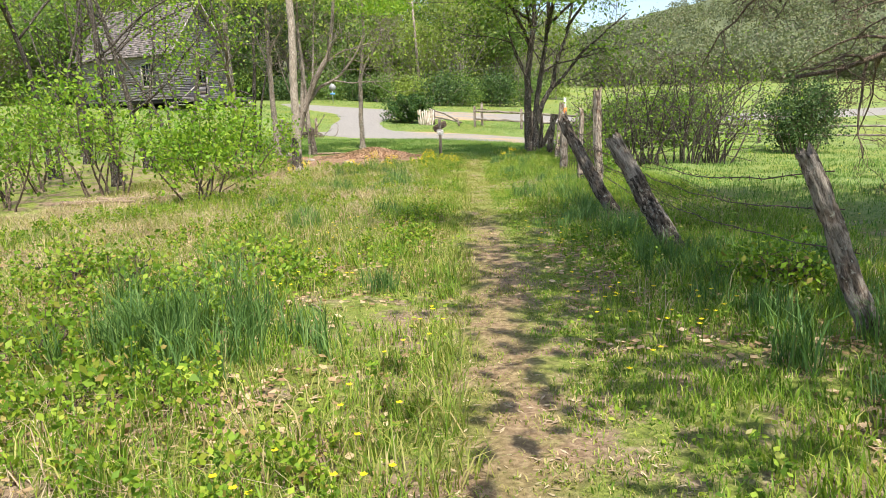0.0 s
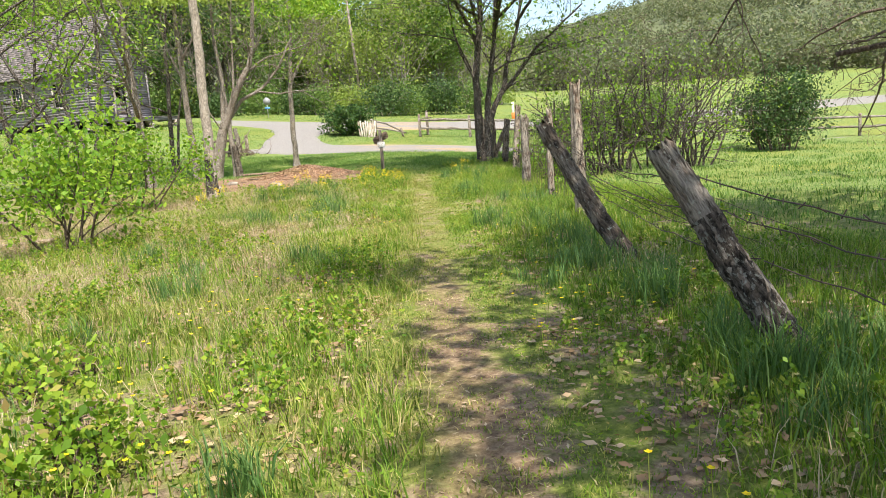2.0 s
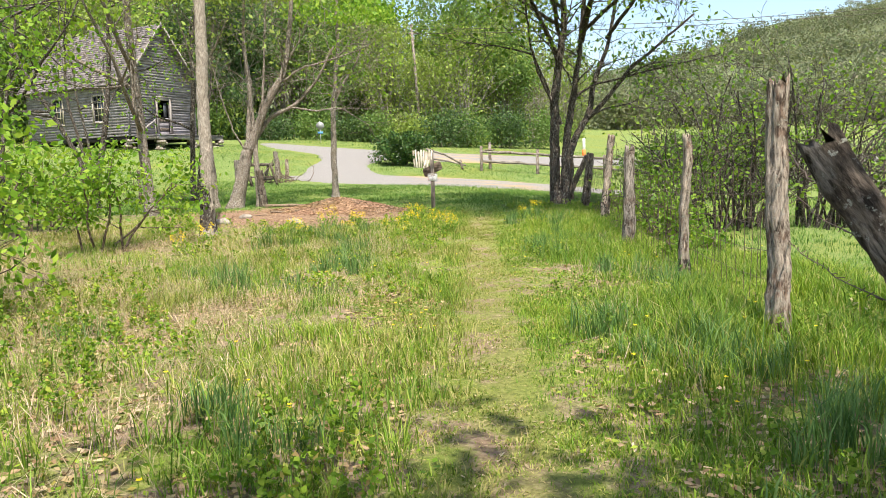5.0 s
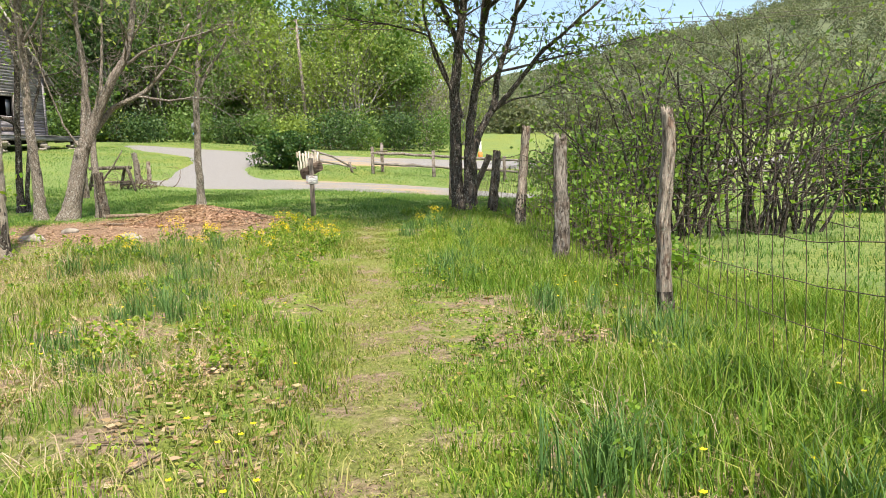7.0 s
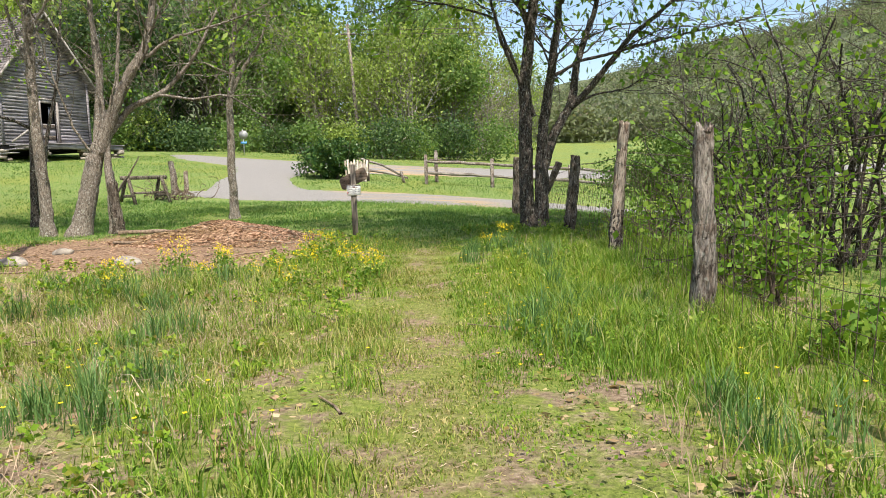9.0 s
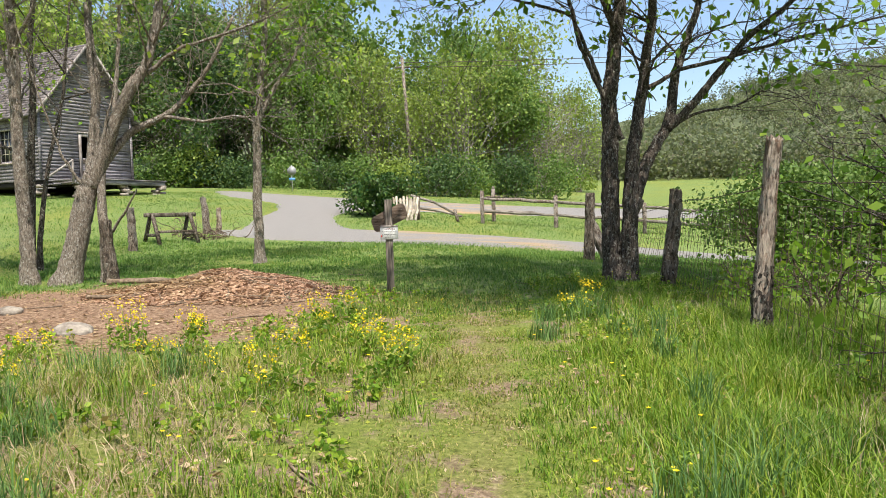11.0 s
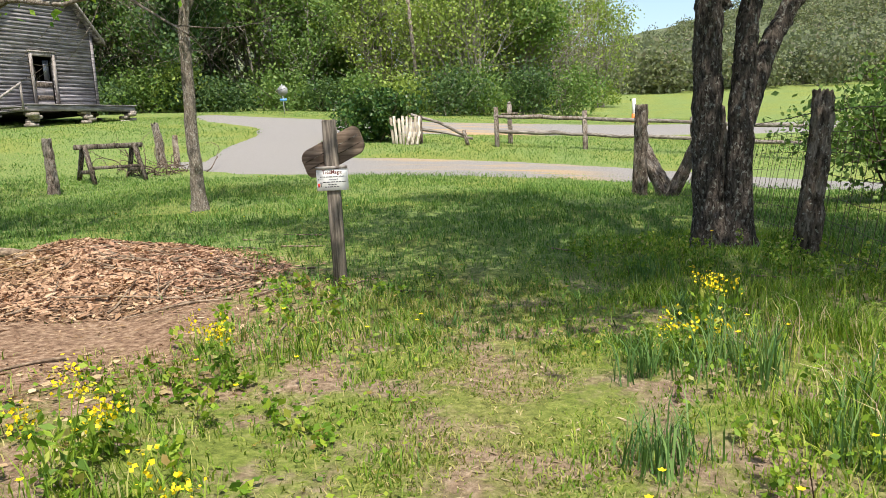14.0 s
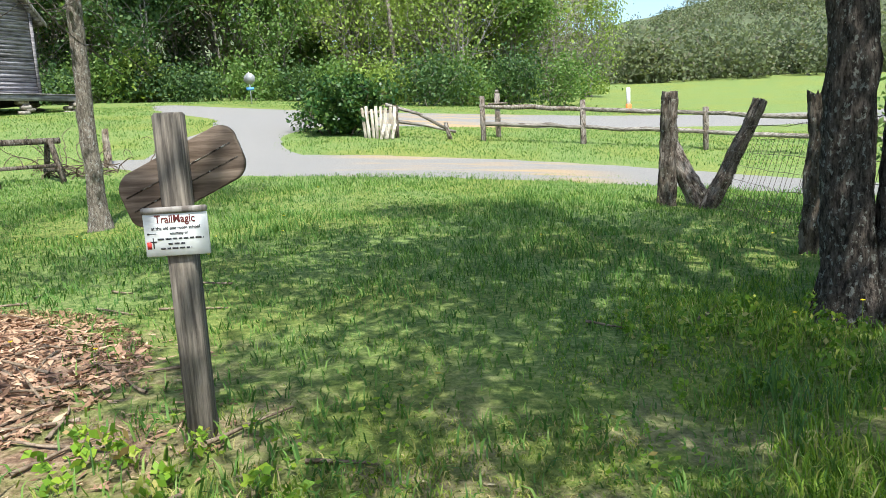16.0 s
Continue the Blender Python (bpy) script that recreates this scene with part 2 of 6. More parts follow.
def ground_material():
    n = Nodes("meadow_ground")
    p = n.world_pos()
    sep = n.add("ShaderNodeSeparateXYZ")
    n.link(p, sep.inputs[0])
    x, y = sep.outputs[0], sep.outputs[1]
    fine = n.noise(p, 22, 6, 0.7)
    mid = n.noise(p, 2.2, 5, 0.65)
    wide = n.noise(p, 0.35, 4, 0.6)
    soil = n.ramp(fine, [(0.3, (0.1, 0.062, 0.036)), (0.5, (0.24, 0.16, 0.095)), (0.72, (0.42, 0.31, 0.19))])
    turf = n.ramp(fine, [(0.3, (0.085, 0.11, 0.022)), (0.55, (0.18, 0.215, 0.045)), (0.75, (0.3, 0.29, 0.095))])
    thatch = n.ramp(fine, [(0.3, (0.1, 0.07, 0.045)), (0.5, (0.23, 0.165, 0.11)), (0.72, (0.4, 0.31, 0.22))])
    near = n.mix(n.step(mid, 0.38, 0.56), thatch, turf)
    # the trodden line of the path
    off = n.math("ABSOLUTE", n.math("SUBTRACT", n.math("SUBTRACT", x, 0.17), n.math("MULTIPLY", y, 0.041)))
    off = n.math("ADD", off, n.math("MULTIPLY", n.math("SUBTRACT", mid, 0.5), 0.7))
    tread = n.math("SUBTRACT", 1.0, n.step(off, 0.06, 0.38))
    tread = n.math("MULTIPLY", tread, n.math("SUBTRACT", 1.0, n.math("MULTIPLY", n.step(y, 9.0, 13.0), 0.7)))
    tread = n.math("MULTIPLY", tread, n.math("SUBTRACT", 1.0, n.step(y, 26.5, 29.5)))
    near = n.mix(n.math("MULTIPLY", tread, 0.8), near, soil)
    # bare earth round the chip heap
    ring = n.math("SQRT", n.math("ADD", n.math("POWER", n.math("DIVIDE", n.math("ADD", x, 3.3), 3.5), 2.0), n.math("POWER", n.math("DIVIDE", n.math("SUBTRACT", y, 27.6), 3.2), 2.0)))
    bare = n.math("SUBTRACT", 1.0, n.step(n.math("ADD", ring, n.math("SUBTRACT", mid, 0.5)), 0.7, 1.15))
    red = n.ramp(fine, [(0.36, (0.1, 0.058, 0.036)), (0.5, (0.23, 0.145, 0.092)), (0.64, (0.38, 0.27, 0.18))])
    near = n.mix(bare, near, red)
    meadow = n.ramp(fine, [(0.34, (0.068, 0.108, 0.03)), (0.5, (0.145, 0.2, 0.055)), (0.66, (0.255, 0.285, 0.105))])
    meadow = n.mix(n.step(wide, 0.4, 0.65), meadow, n.mix(1.0, meadow, (1.15, 1.0, 0.8), "MULTIPLY"))
    far = n.math("MAXIMUM", n.math("MULTIPLY", n.step(y, 26.8, 30), n.math("SUBTRACT", 1.0, bare)), n.step(x, 4.6, 6.0))
    return n.done(n.mix(far, near, meadow), 0.95, fine, 0.03, 0.1)


def road_material():
    n = Nodes("gravel_road")
    p = n.world_pos()
    grit = n.noise(p, 60, 5, 0.7)
    tracks = n.noise(n.world_pos((0.12, 1.0, 1)), 1.1, 4)
    c = n.ramp(grit, [(0.3, (0.15, 0.138, 0.125)), (0.7, (0.29, 0.272, 0.25))])
    sand = n.ramp(grit, [(0.3, (0.26, 0.17, 0.09)), (0.7, (0.42, 0.31, 0.17))])
    sep = n.add("ShaderNodeSeparateXYZ")
    n.link(p, sep.inputs[0])
    here = n.math("SUBTRACT", 1.0, n.step(n.math("ABSOLUTE", n.math("SUBTRACT", sep.outputs[0], 1.5)), 1.5, 4.0))
    worn = n.math("MULTIPLY", n.step(tracks, 0.46, 0.6), here)
    return n.done(n.mix(worn, c, sand), 0.95, grit, 0.015, 0.15)


GROUND, ROAD = ground_material(), road_material()

# ---- the lie of the land ----
KNOT_Y = [-400, -20, 0, 7, 20, 28, 36, 41.2, 44.6, 47.7, 49, 56, 72, 110, 130, 200, 600]
KNOT_Z = [0, 0, 0, -0.12, -0.27, 0, 0.2, 0.4, 0.68, 1.12, 1.15, 1.75, 2.85, 5.5, 7.6, 11, 20]


def sstep(a, b, v):
    u = np.clip((v - a) / (b - a), 0, 1)
    return u * u * (3 - 2 * u)


def height(x, y):
    """The ground's height: a dip along the path, a bank up to the road, a slope that rises to the house."""
    x, y = np.asarray(x, float), np.asarray(y, float)
    side = 18 * np.tanh(x / 18)
    lat = -0.03 * sstep(12, 28, y) - 0.06 * sstep(30, 42, y)
    z = sum(np.interp(y + d, KNOT_Y, KNOT_Z) for d in (-1.2, 0, 1.2)) / 3 + lat * side
    bumps = 0.035 * np.sin(1.7 * x + 0.6 * y) * np.sin(1.3 * y - 0.5 * x) + 0.02 * np.sin(4.1 * x - 1.1) * np.sin(3.7 * y)
    z = z - 0.45 * np.exp(-((x + 7.5) / 6) ** 2 - ((y - 40) / 8) ** 2)
    return z + bumps * (1 - sstep(34, 40, y)) * sstep(0.2, 0.9, np.abs(x - path_x(y)))


def path_x(y):
    return 0.17 + 0.041 * np.asarray(y, float)


def h(x, y):
    return float(height(x, y))


def mesh_np(name, verts, faces, mat, smooth=False):
    """A mesh from arrays of corners and of faces of one size."""
    verts, faces = np.asarray(verts, np.float32), np.asarray(faces, np.int32)
    me = bpy.data.meshes.new(name)
    me.vertices.add(len(verts))
    me.vertices.foreach_set("co", verts.ravel())
    k = faces.shape[1]
    me.loops.add(faces.size)
    me.loops.foreach_set("vertex_index", faces.ravel())
    me.polygons.add(len(faces))
    me.polygons.foreach_set("loop_start", np.arange(len(faces), dtype=np.int32) * k)
    me.polygons.foreach_set("loop_total", np.full(len(faces), k, np.int32))
    if smooth:
        me.polygons.foreach_set("use_smooth", np.ones(len(faces), bool))
    me.update(calc_edges=True)
    me.materials.append(mat)
    return me


class Geo:
    """Collects quads."""

    def __init__(self):
        self.v, self.f, self.n = [], [], 0

    def quads(self, verts, faces):
        self.v.append(np.asarray(verts, float))
        self.f.append(np.asarray(faces, int) + self.n)
        self.n += len(verts)
        return self

    def tube(self, pts, radii, sides=6, cap=True, rough=0.0, rng=RNG):
        pts, radii = np.asarray(pts, float), np.asarray(radii, float)
        d = np.gradient(pts, axis=0)
        d /= np.linalg.norm(d, axis=1)[:, None] + 1e-9
        m = np.abs(pts[-1] - pts[0]) + 1e-6
        ref = np.array([[0.31, 0.95, 0.0]]) if m[2] > 0.7 * np.linalg.norm(m) else np.array([[0.0, 0.0, 1.0]])
        a = np.cross(d, ref)
        a /= np.linalg.norm(a, axis=1)[:, None] + 1e-9
        b = np.cross(d, a)
        th = np.linspace(0, 2 * np.pi, sides, endpoint=False)
        r = radii[:, None] * (1 + rough * rng.normal(size=(len(pts), sides)))
        ring = pts[:, None] + r[..., None] * (np.cos(th)[None, :, None] * a[:, None] + np.sin(th)[None, :, None] * b[:, None])
        v = ring.reshape(-1, 3)
        i = np.arange(len(pts) - 1)[:, None] * sides
        j = np.arange(sides)[None]
        k = (j + 1) % sides
        f = np.stack([i + j, i + k, i + sides + k, i + sides + j], -1).reshape(-1, 4)
        if cap and sides % 2 == 0:
            e = (len(pts) - 1) * sides
            caps = [[e + s, e + s + 1, e + sides - 2 - s, e + sides - 1 - s] for s in range(sides // 2 - 1)]
            caps += [[sides - 1 - s, sides - 2 - s, s + 1, s] for s in range(sides // 2 - 1)]
            f = np.vstack([f, caps])
        return self.quads(v, f)

    def box(self, lo, hi, m=None, bevel=0.0, jitter=0.0, rng=RNG):
        lo, hi = np.array(lo, float), np.array(hi, float)
        c = min(bevel, 0.45 * float((hi - lo).min()))
        if c <= 0:
            v = np.array([[(lo, hi)[i][0], (lo, hi)[j][1], (lo, hi)[k][2]] for k in (0, 1) for j in (0, 1) for i in (0, 1)])
            f = [[0, 2, 3, 1], [4, 5, 7, 6], [0, 1, 5, 4], [2, 6, 7, 3], [0, 4, 6, 2], [1, 3, 7, 5]]
        else:
            rings = []
            for z, s in ((lo[2], c), (lo[2] + c, 0), (hi[2] - c, 0), (hi[2], c)):
                x0, x1, y0, y1 = lo[0] + s, hi[0] - s, lo[1] + s, hi[1] - s
                rings += [[x0 + c, y0, z], [x1 - c, y0, z], [x1, y0 + c, z], [x1, y1 - c, z], [x1 - c, y1, z], [x0 + c, y1, z], [x0, y1 - c, z], [x0, y0 + c, z]]
            v = np.array(rings)
            f = [[8 * a + s, 8 * a + (s + 1) % 8, 8 * a + 8 + (s + 1) % 8, 8 * a + 8 + s] for a in range(3) for s in range(8)]
            f += [[24, 25, 28, 29], [25, 26, 27, 28], [29, 30, 31, 24], [5, 4, 1, 0], [4, 3, 2, 1], [0, 7, 6, 5]]
        if jitter:
            v = v + rng.normal(scale=jitter, size=v.shape)
        if m is not None:
            v = v @ np.array(m.to_3x3()).T + np.array(m.translation)
        return self.quads(v, f)

    def mesh(self, name, mat, smooth=False):
        return mesh_np(name, np.vstack(self.v), np.vstack(self.f), mat, smooth)


def thing(name, place=(0, 0, 0), label="", category="", group="", kind="", turn=0.0):
    ob = new(name)
    ob.matrix_world = pose(*place, 0, 0, turn)
    return tagged(ob, label, category, group, kind)


def part(name, geo, mat, parent, label="", smooth=False):
    """One mesh under a thing or under a part, in the parent's own coordinates."""
    ob = new(name, geo.mesh(name, mat, smooth) if isinstance(geo, Geo) else geo)
    ob.parent = parent
    return tagged(ob, label)


def alone(name, geo, mat, label="", category="", kind="", group="", smooth=False):
    return tagged(new(name, geo.mesh(name, mat, smooth) if isinstance(geo, Geo) else geo), label, category, group, kind)


def leaf_quads(centres, size, rng, up=0.3, long=1.6, fold=True):
    """Leaf-shaped kites of random turn at the centres."""
    n = len(centres)
    d = rng.normal(size=(n, 3))
    d[:, 2] -= up * 0.8
    d /= np.linalg.norm(d, axis=1)[:, None]
    s = np.cross(d, rng.normal(size=(n, 3)))
    s /= np.linalg.norm(s, axis=1)[:, None] + 1e-9
    k = size * (0.6 + 0.8 * rng.random((n, 1)))
    c = np.asarray(centres)
    w = k * 0.5
    v = np.stack([c - d * k * long * 0.5, c + s * w - d * k * 0.1, c + d * k * long * 0.5, c - s * w - d * k * 0.1], 1)
    return v.reshape(-1, 3), np.arange(4 * n).reshape(-1, 4)


# ground: one sheet, finer near the path
xs = np.unique(np.concatenate([np.linspace(-900, -60, 15), np.linspace(-60, -9, 35), np.arange(-9, 12, 0.25), np.linspace(12, 70, 40), np.linspace(70, 900, 15)]).round(3))
ys = np.unique(np.concatenate([np.linspace(-500, -15, 12), np.linspace(-15, 0, 16), np.arange(0, 46, 0.25), np.linspace(46, 90, 60), np.linspace(90, 900, 40)]).round(3))
gx, gy = np.meshgrid(xs, ys)
gz = height(gx, gy) + np.where((np.abs(gx) < 12) & (gy < 40), RNG.normal(scale=0.008, size=gx.shape), 0)
gv = np.stack([gx, gy, gz], -1).reshape(-1, 3)
nx = len(xs)
gi = (np.arange(len(ys) - 1)[:, None] * nx + np.arange(nx - 1)[None]).ravel()
alone("ground", mesh_np("ground", gv, np.stack([gi, gi + 1, gi + nx + 1, gi + nx], -1), GROUND, True), None, "grassy ground with a trodden dirt path and dry thatch", "ground", "structure")


def road(name, line, label):
    """A gravel ribbon laid on the ground: (x, y, half width) along it."""
    line = np.array(line, float)
    s = np.concatenate([[0], np.cumsum(np.linalg.norm(np.diff(line[:, :2], axis=0), axis=1))])
    t = np.linspace(0, s[-1], int(s[-1] / 0.6))
    for _ in range(3):
        fine = np.stack([np.interp(t, s, line[:, k]) for k in range(3)], 1)
    for _ in range(12):
        fine[1:-1] = (fine[:-2] + 2 * fine[1:-1] + fine[2:]) / 4
    d = np.gradient(fine[:, :2], axis=0)
    d /= np.linalg.norm(d, axis=1)[:, None]
    nrm = np.stack([-d[:, 1], d[:, 0]], 1)
    m = 9
    v = []
    for i, u in enumerate(np.linspace(-1, 1, m)):
        w = fine[:, 2] * u * (1 + (0.05 * RNG.normal(size=len(fine)) if i in (0, m - 1) else 0))
        p = fine[:, :2] + nrm * w[:, None]
        z = height(p[:, 0], p[:, 1]) + (0.05 - 0.07 * u ** 8)
        v.append(np.column_stack([p, z]))
    v = np.stack(v, 1).reshape(-1, 3)
    i = (np.arange(len(fine) - 1)[:, None] * m + np.arange(m - 1)[None]).ravel()
    return alone(name, mesh_np(name, v, np.stack([i, i + 1, i + m + 1, i + m], -1), ROAD, True), None, label, "road", "structure")


road("road", [(40, 31, 1.7), (20, 36.3, 1.7), (10, 39.6, 1.75), (5, 42.2, 1.8), (0, 43.0, 1.9), (-3, 43.4, 1.8), (-5.2, 43.7, 1.3), (-6.6, 43.8, 0.7), (-7.2, 43.9, 0.3)], "pale grey gravel drive with tan wheel tracks")
road("road_2", [(90, 70, 4), (40, 64.5, 4), (14, 60.2, 4.2), (4, 57.5, 4.5), (-4, 55.6, 4.2), (-8, 57.6, 3), (-10.5, 60.0, 1.6), (-12, 62.0, 0.8)], "pale grey paved road beyond the rail fence")
road("road_3", [(-4.2, 43.6, 2.4), (-5.2, 46, 1.6), (-5.0, 49, 1.2), (-4.9, 51.2, 1.7), (-4.8, 53.8, 3.0)], "pale gravel link joining two roads")

# wooded hillside beyond the fields
hx = np.linspace(-500, 700, 90)
hy = np.linspace(150, 620, 50)
HX, HY = np.meshgrid(hx, hy)


def hill(x, y):
    """A wooded valley side that climbs to the right of the gap, and a lower far ridge behind the woods."""
    x, y = np.asarray(x, float), np.asarray(y, float)
    right = 74 * np.clip((x - 15 - 0.1 * (y - 200)) / 300, 0, 1) ** 0.85 * sstep(150, 400, y)
    left = 50 * sstep(40, -200, x) * sstep(140, 300, y)
    back = 22 * sstep(330, 560, y)
    return np.interp(y, KNOT_Y, KNOT_Z) - 1.5 + right + left + back + 4 * np.sin(x * 0.06 + 1) * np.sin(y * 0.04)


HZ = hill(HX, HY) - 0.4
hi = (np.arange(len(hy) - 1)[:, None] * len(hx) + np.arange(len(hx) - 1)[None]).ravel()
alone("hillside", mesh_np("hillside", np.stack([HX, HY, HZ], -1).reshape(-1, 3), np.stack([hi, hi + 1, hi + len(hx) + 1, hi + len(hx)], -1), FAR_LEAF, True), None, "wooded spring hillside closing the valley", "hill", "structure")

# ---- trees ----
def branch_line(start, way, length, rng, bend=0.25, rise=0.15, steps=7):
    """A wandering line."""
    p, d = np.array(start, float), np.array(way, float)
    d /= np.linalg.norm(d)
    pts = [p.copy()]
    for _ in range(steps):
        d = d + rng.normal(scale=bend, size=3) * 0.5 + np.array([0, 0, rise * 0.3])
        d /= np.linalg.norm(d)
        p = p + d * length / steps
        pts.append(p.copy())
    return np.array(pts)


def grow(wood, start, way, length, radius, depth, rng, tips, bend=0.25, rise=0.15, kids=4, spread=0.9, sides=7, bare=0.35, foot=0.0, rings=0):
    """A limb and its side limbs, down to twigs; gathers the twigs' points."""
    line = branch_line(start, way, length, rng, bend, rise, 8 if depth > 1 else 5)
    shown, rad = line, np.linspace(radius, max(radius * 0.35, 0.004), len(line))
    if rings:
        u = np.linspace(0, 1, rings) ** 1.3 * (len(line) - 1)
        shown = np.stack([np.interp(u, np.arange(len(line)), line[:, k]) for k in range(3)], 1)
        rad = np.interp(u, np.arange(len(line)), rad) * (1 + foot * np.exp(-np.linalg.norm(shown - shown[0], axis=1) / 0.22))
    wood.tube(shown, rad, max(4, sides), cap=depth > 1, rough=0.05, rng=rng)
    if depth <= 1:
        tips.append(line[1:])
    if depth == 0:
        return line
    for _ in range(kids):
        u = bare + (1 - bare) * rng.random() ** 0.8
        k = min(int(u * (len(line) - 1)), len(line) - 2)
        at = line[k] + (line[k + 1] - line[k]) * rng.random()
        ahead = line[k + 1] - line[k]
        ahead /= np.linalg.norm(ahead)
        side = rng.normal(size=3)
        side -= ahead * side.dot(ahead)
        side /= np.linalg.norm(side)
        w = ahead * (1 - 0.45 * spread) + side * spread
        grow(wood, at, w, length * (0.35 + 0.35 * rng.random()) * (1.15 - 0.5 * u), radius * (1 - 0.6 * u) * 0.55, depth - 1, rng, tips, bend * 1.15, rise, kids, spread, max(4, min(9, sides - 2)), 0.2)
    return line


def leaves_at(tips, count, size, rng, loose=0.18):
    pts = np.vstack(tips)
    c = pts[rng.integers(0, len(pts), count)] + rng.normal(scale=loose, size=(count, 3))
    return c


def tree(label, at, seed, stems, leaf_mat=None, leaf_count=0, leaf_size=0.06, bark=BARK_GREY, depth=3, kids=4, bend=0.25, rise=0.15, spread=0.9, loose=0.18, bare=0.35, name="tree", group="", sides=10, low=0.0, rings=26):
    """stems: (way, length, radius, kids or None). Trunk and crown are its parts."""
    rng = np.random.default_rng(seed)
    root = thing(name, (at[0], at[1], h(*at)), label, name.split("_")[-1], group)
    wood, tips, lines = Geo(), [], []
    for way, length, radius, off in stems:
        if len(off) == 3:
            base = lines[off[0]]
            foot = [np.interp(off[1], base[:, 2], base[:, k]) for k in range(3)]
            limb = Geo()
            grow(limb, foot, way, length, radius, depth, rng, tips, bend, rise, kids, spread, min(sides, 12), bare)
            part("limb", limb, bark, root, smooth=True)
            continue
        s = np.array([off[0], off[1], -0.15])
        lines.append(grow(wood, s, way, length, radius, depth, rng, tips, bend, rise, kids, spread, sides, bare, 0.7, rings))
    part("trunk", wood, bark, root, smooth=True)
    if leaf_count:
        c = leaves_at(tips, leaf_count, leaf_size, rng, loose)
        if low:
            c = c[(c[:, 2] > low) & ((c[:, 2] > low + 2.0) | (rng.random(len(c)) < 0.4))]
        v, f = leaf_quads(c, leaf_size, rng)
        part("crown", Geo().quads(v, f), leaf_mat, root)
    return root


def limbed_tree(label, at, seed, limbs, bark, leaf_mat=None, leaf_count=0, leaf_size=0.06, twigs=5, depth=2, low=3.0, loose=0.2, droop=0.05, thin=0.06):
    """A tree of chosen limbs. Each limb: bends (x, y, height) from the foot, its radii at both ends, and how far up it stays bare (over 1: no side twigs)."""
    rng = np.random.default_rng(seed)
    root = thing("tree", (at[0], at[1], h(*at)), label, "tree")
    tips = []
    for bends, r0, r1, bare_to in limbs:
        q = np.array(bends, float)
        k = np.arange(len(q))
        n = 6 + int(np.linalg.norm(np.diff(q, axis=0), axis=1).sum() / 0.09)
        u = np.linspace(0, len(q) - 1, n)
        line = np.stack([np.interp(u, k, q[:, j]) for j in range(3)], 1)
        for _ in range(max(2, n // 9)):
            line[1:-1] = (line[:-2] + 2 * line[1:-1] + line[2:]) / 4
        wob = np.cumsum(rng.normal(0, 0.006, (n, 3)), 0)
        line += wob - wob[0]
        rad = np.linspace(r0, r1, n)
        if q[0, 2] < 0.1:
            rad = rad * (1 + 0.55 * np.exp(-np.maximum(line[:, 2], 0) / 0.2))
        g = Geo()
        g.tube(line, rad, 24 if r0 > 0.08 else 10, rough=0.045, rng=rng)
        if bare_to < 1:
            for _ in range(twigs):
                j = int((bare_to + (1 - bare_to) * rng.random() ** 0.7) * (n - 2))
                ahead = line[j + 1] - line[j]
                ahead /= np.linalg.norm(ahead)
                side = rng.normal(size=3)
                side -= ahead * side.dot(ahead)
                side /= np.linalg.norm(side)
                grow(g, line[j], ahead * 0.6 + side * 0.8, 0.7 + 1.3 * rng.random(), max(0.008, rad[j] * 0.3), depth, rng, tips, 0.3, droop, 4, 0.9, 5, 0.15)
        part("trunk" if q[0, 2] < 0.1 else "limb", g, bark, root, smooth=True)
    if leaf_count:
        c = leaves_at(tips, leaf_count, leaf_size, rng, loose)
        # few leaves stay low; the packed unseen ones above are added to cast shade
        c = c[rng.random(len(c)) < np.where(c[:, 2] > 6.2 + 0.25 * np.minimum(c[:, 1], 0), 1.0, thin) * (c[:, 2] > low)]
        v, f = leaf_quads(c, leaf_size, rng, 0.6, 2.0)
        part("crown", Geo().quads(v, f), leaf_mat, root)
    return root


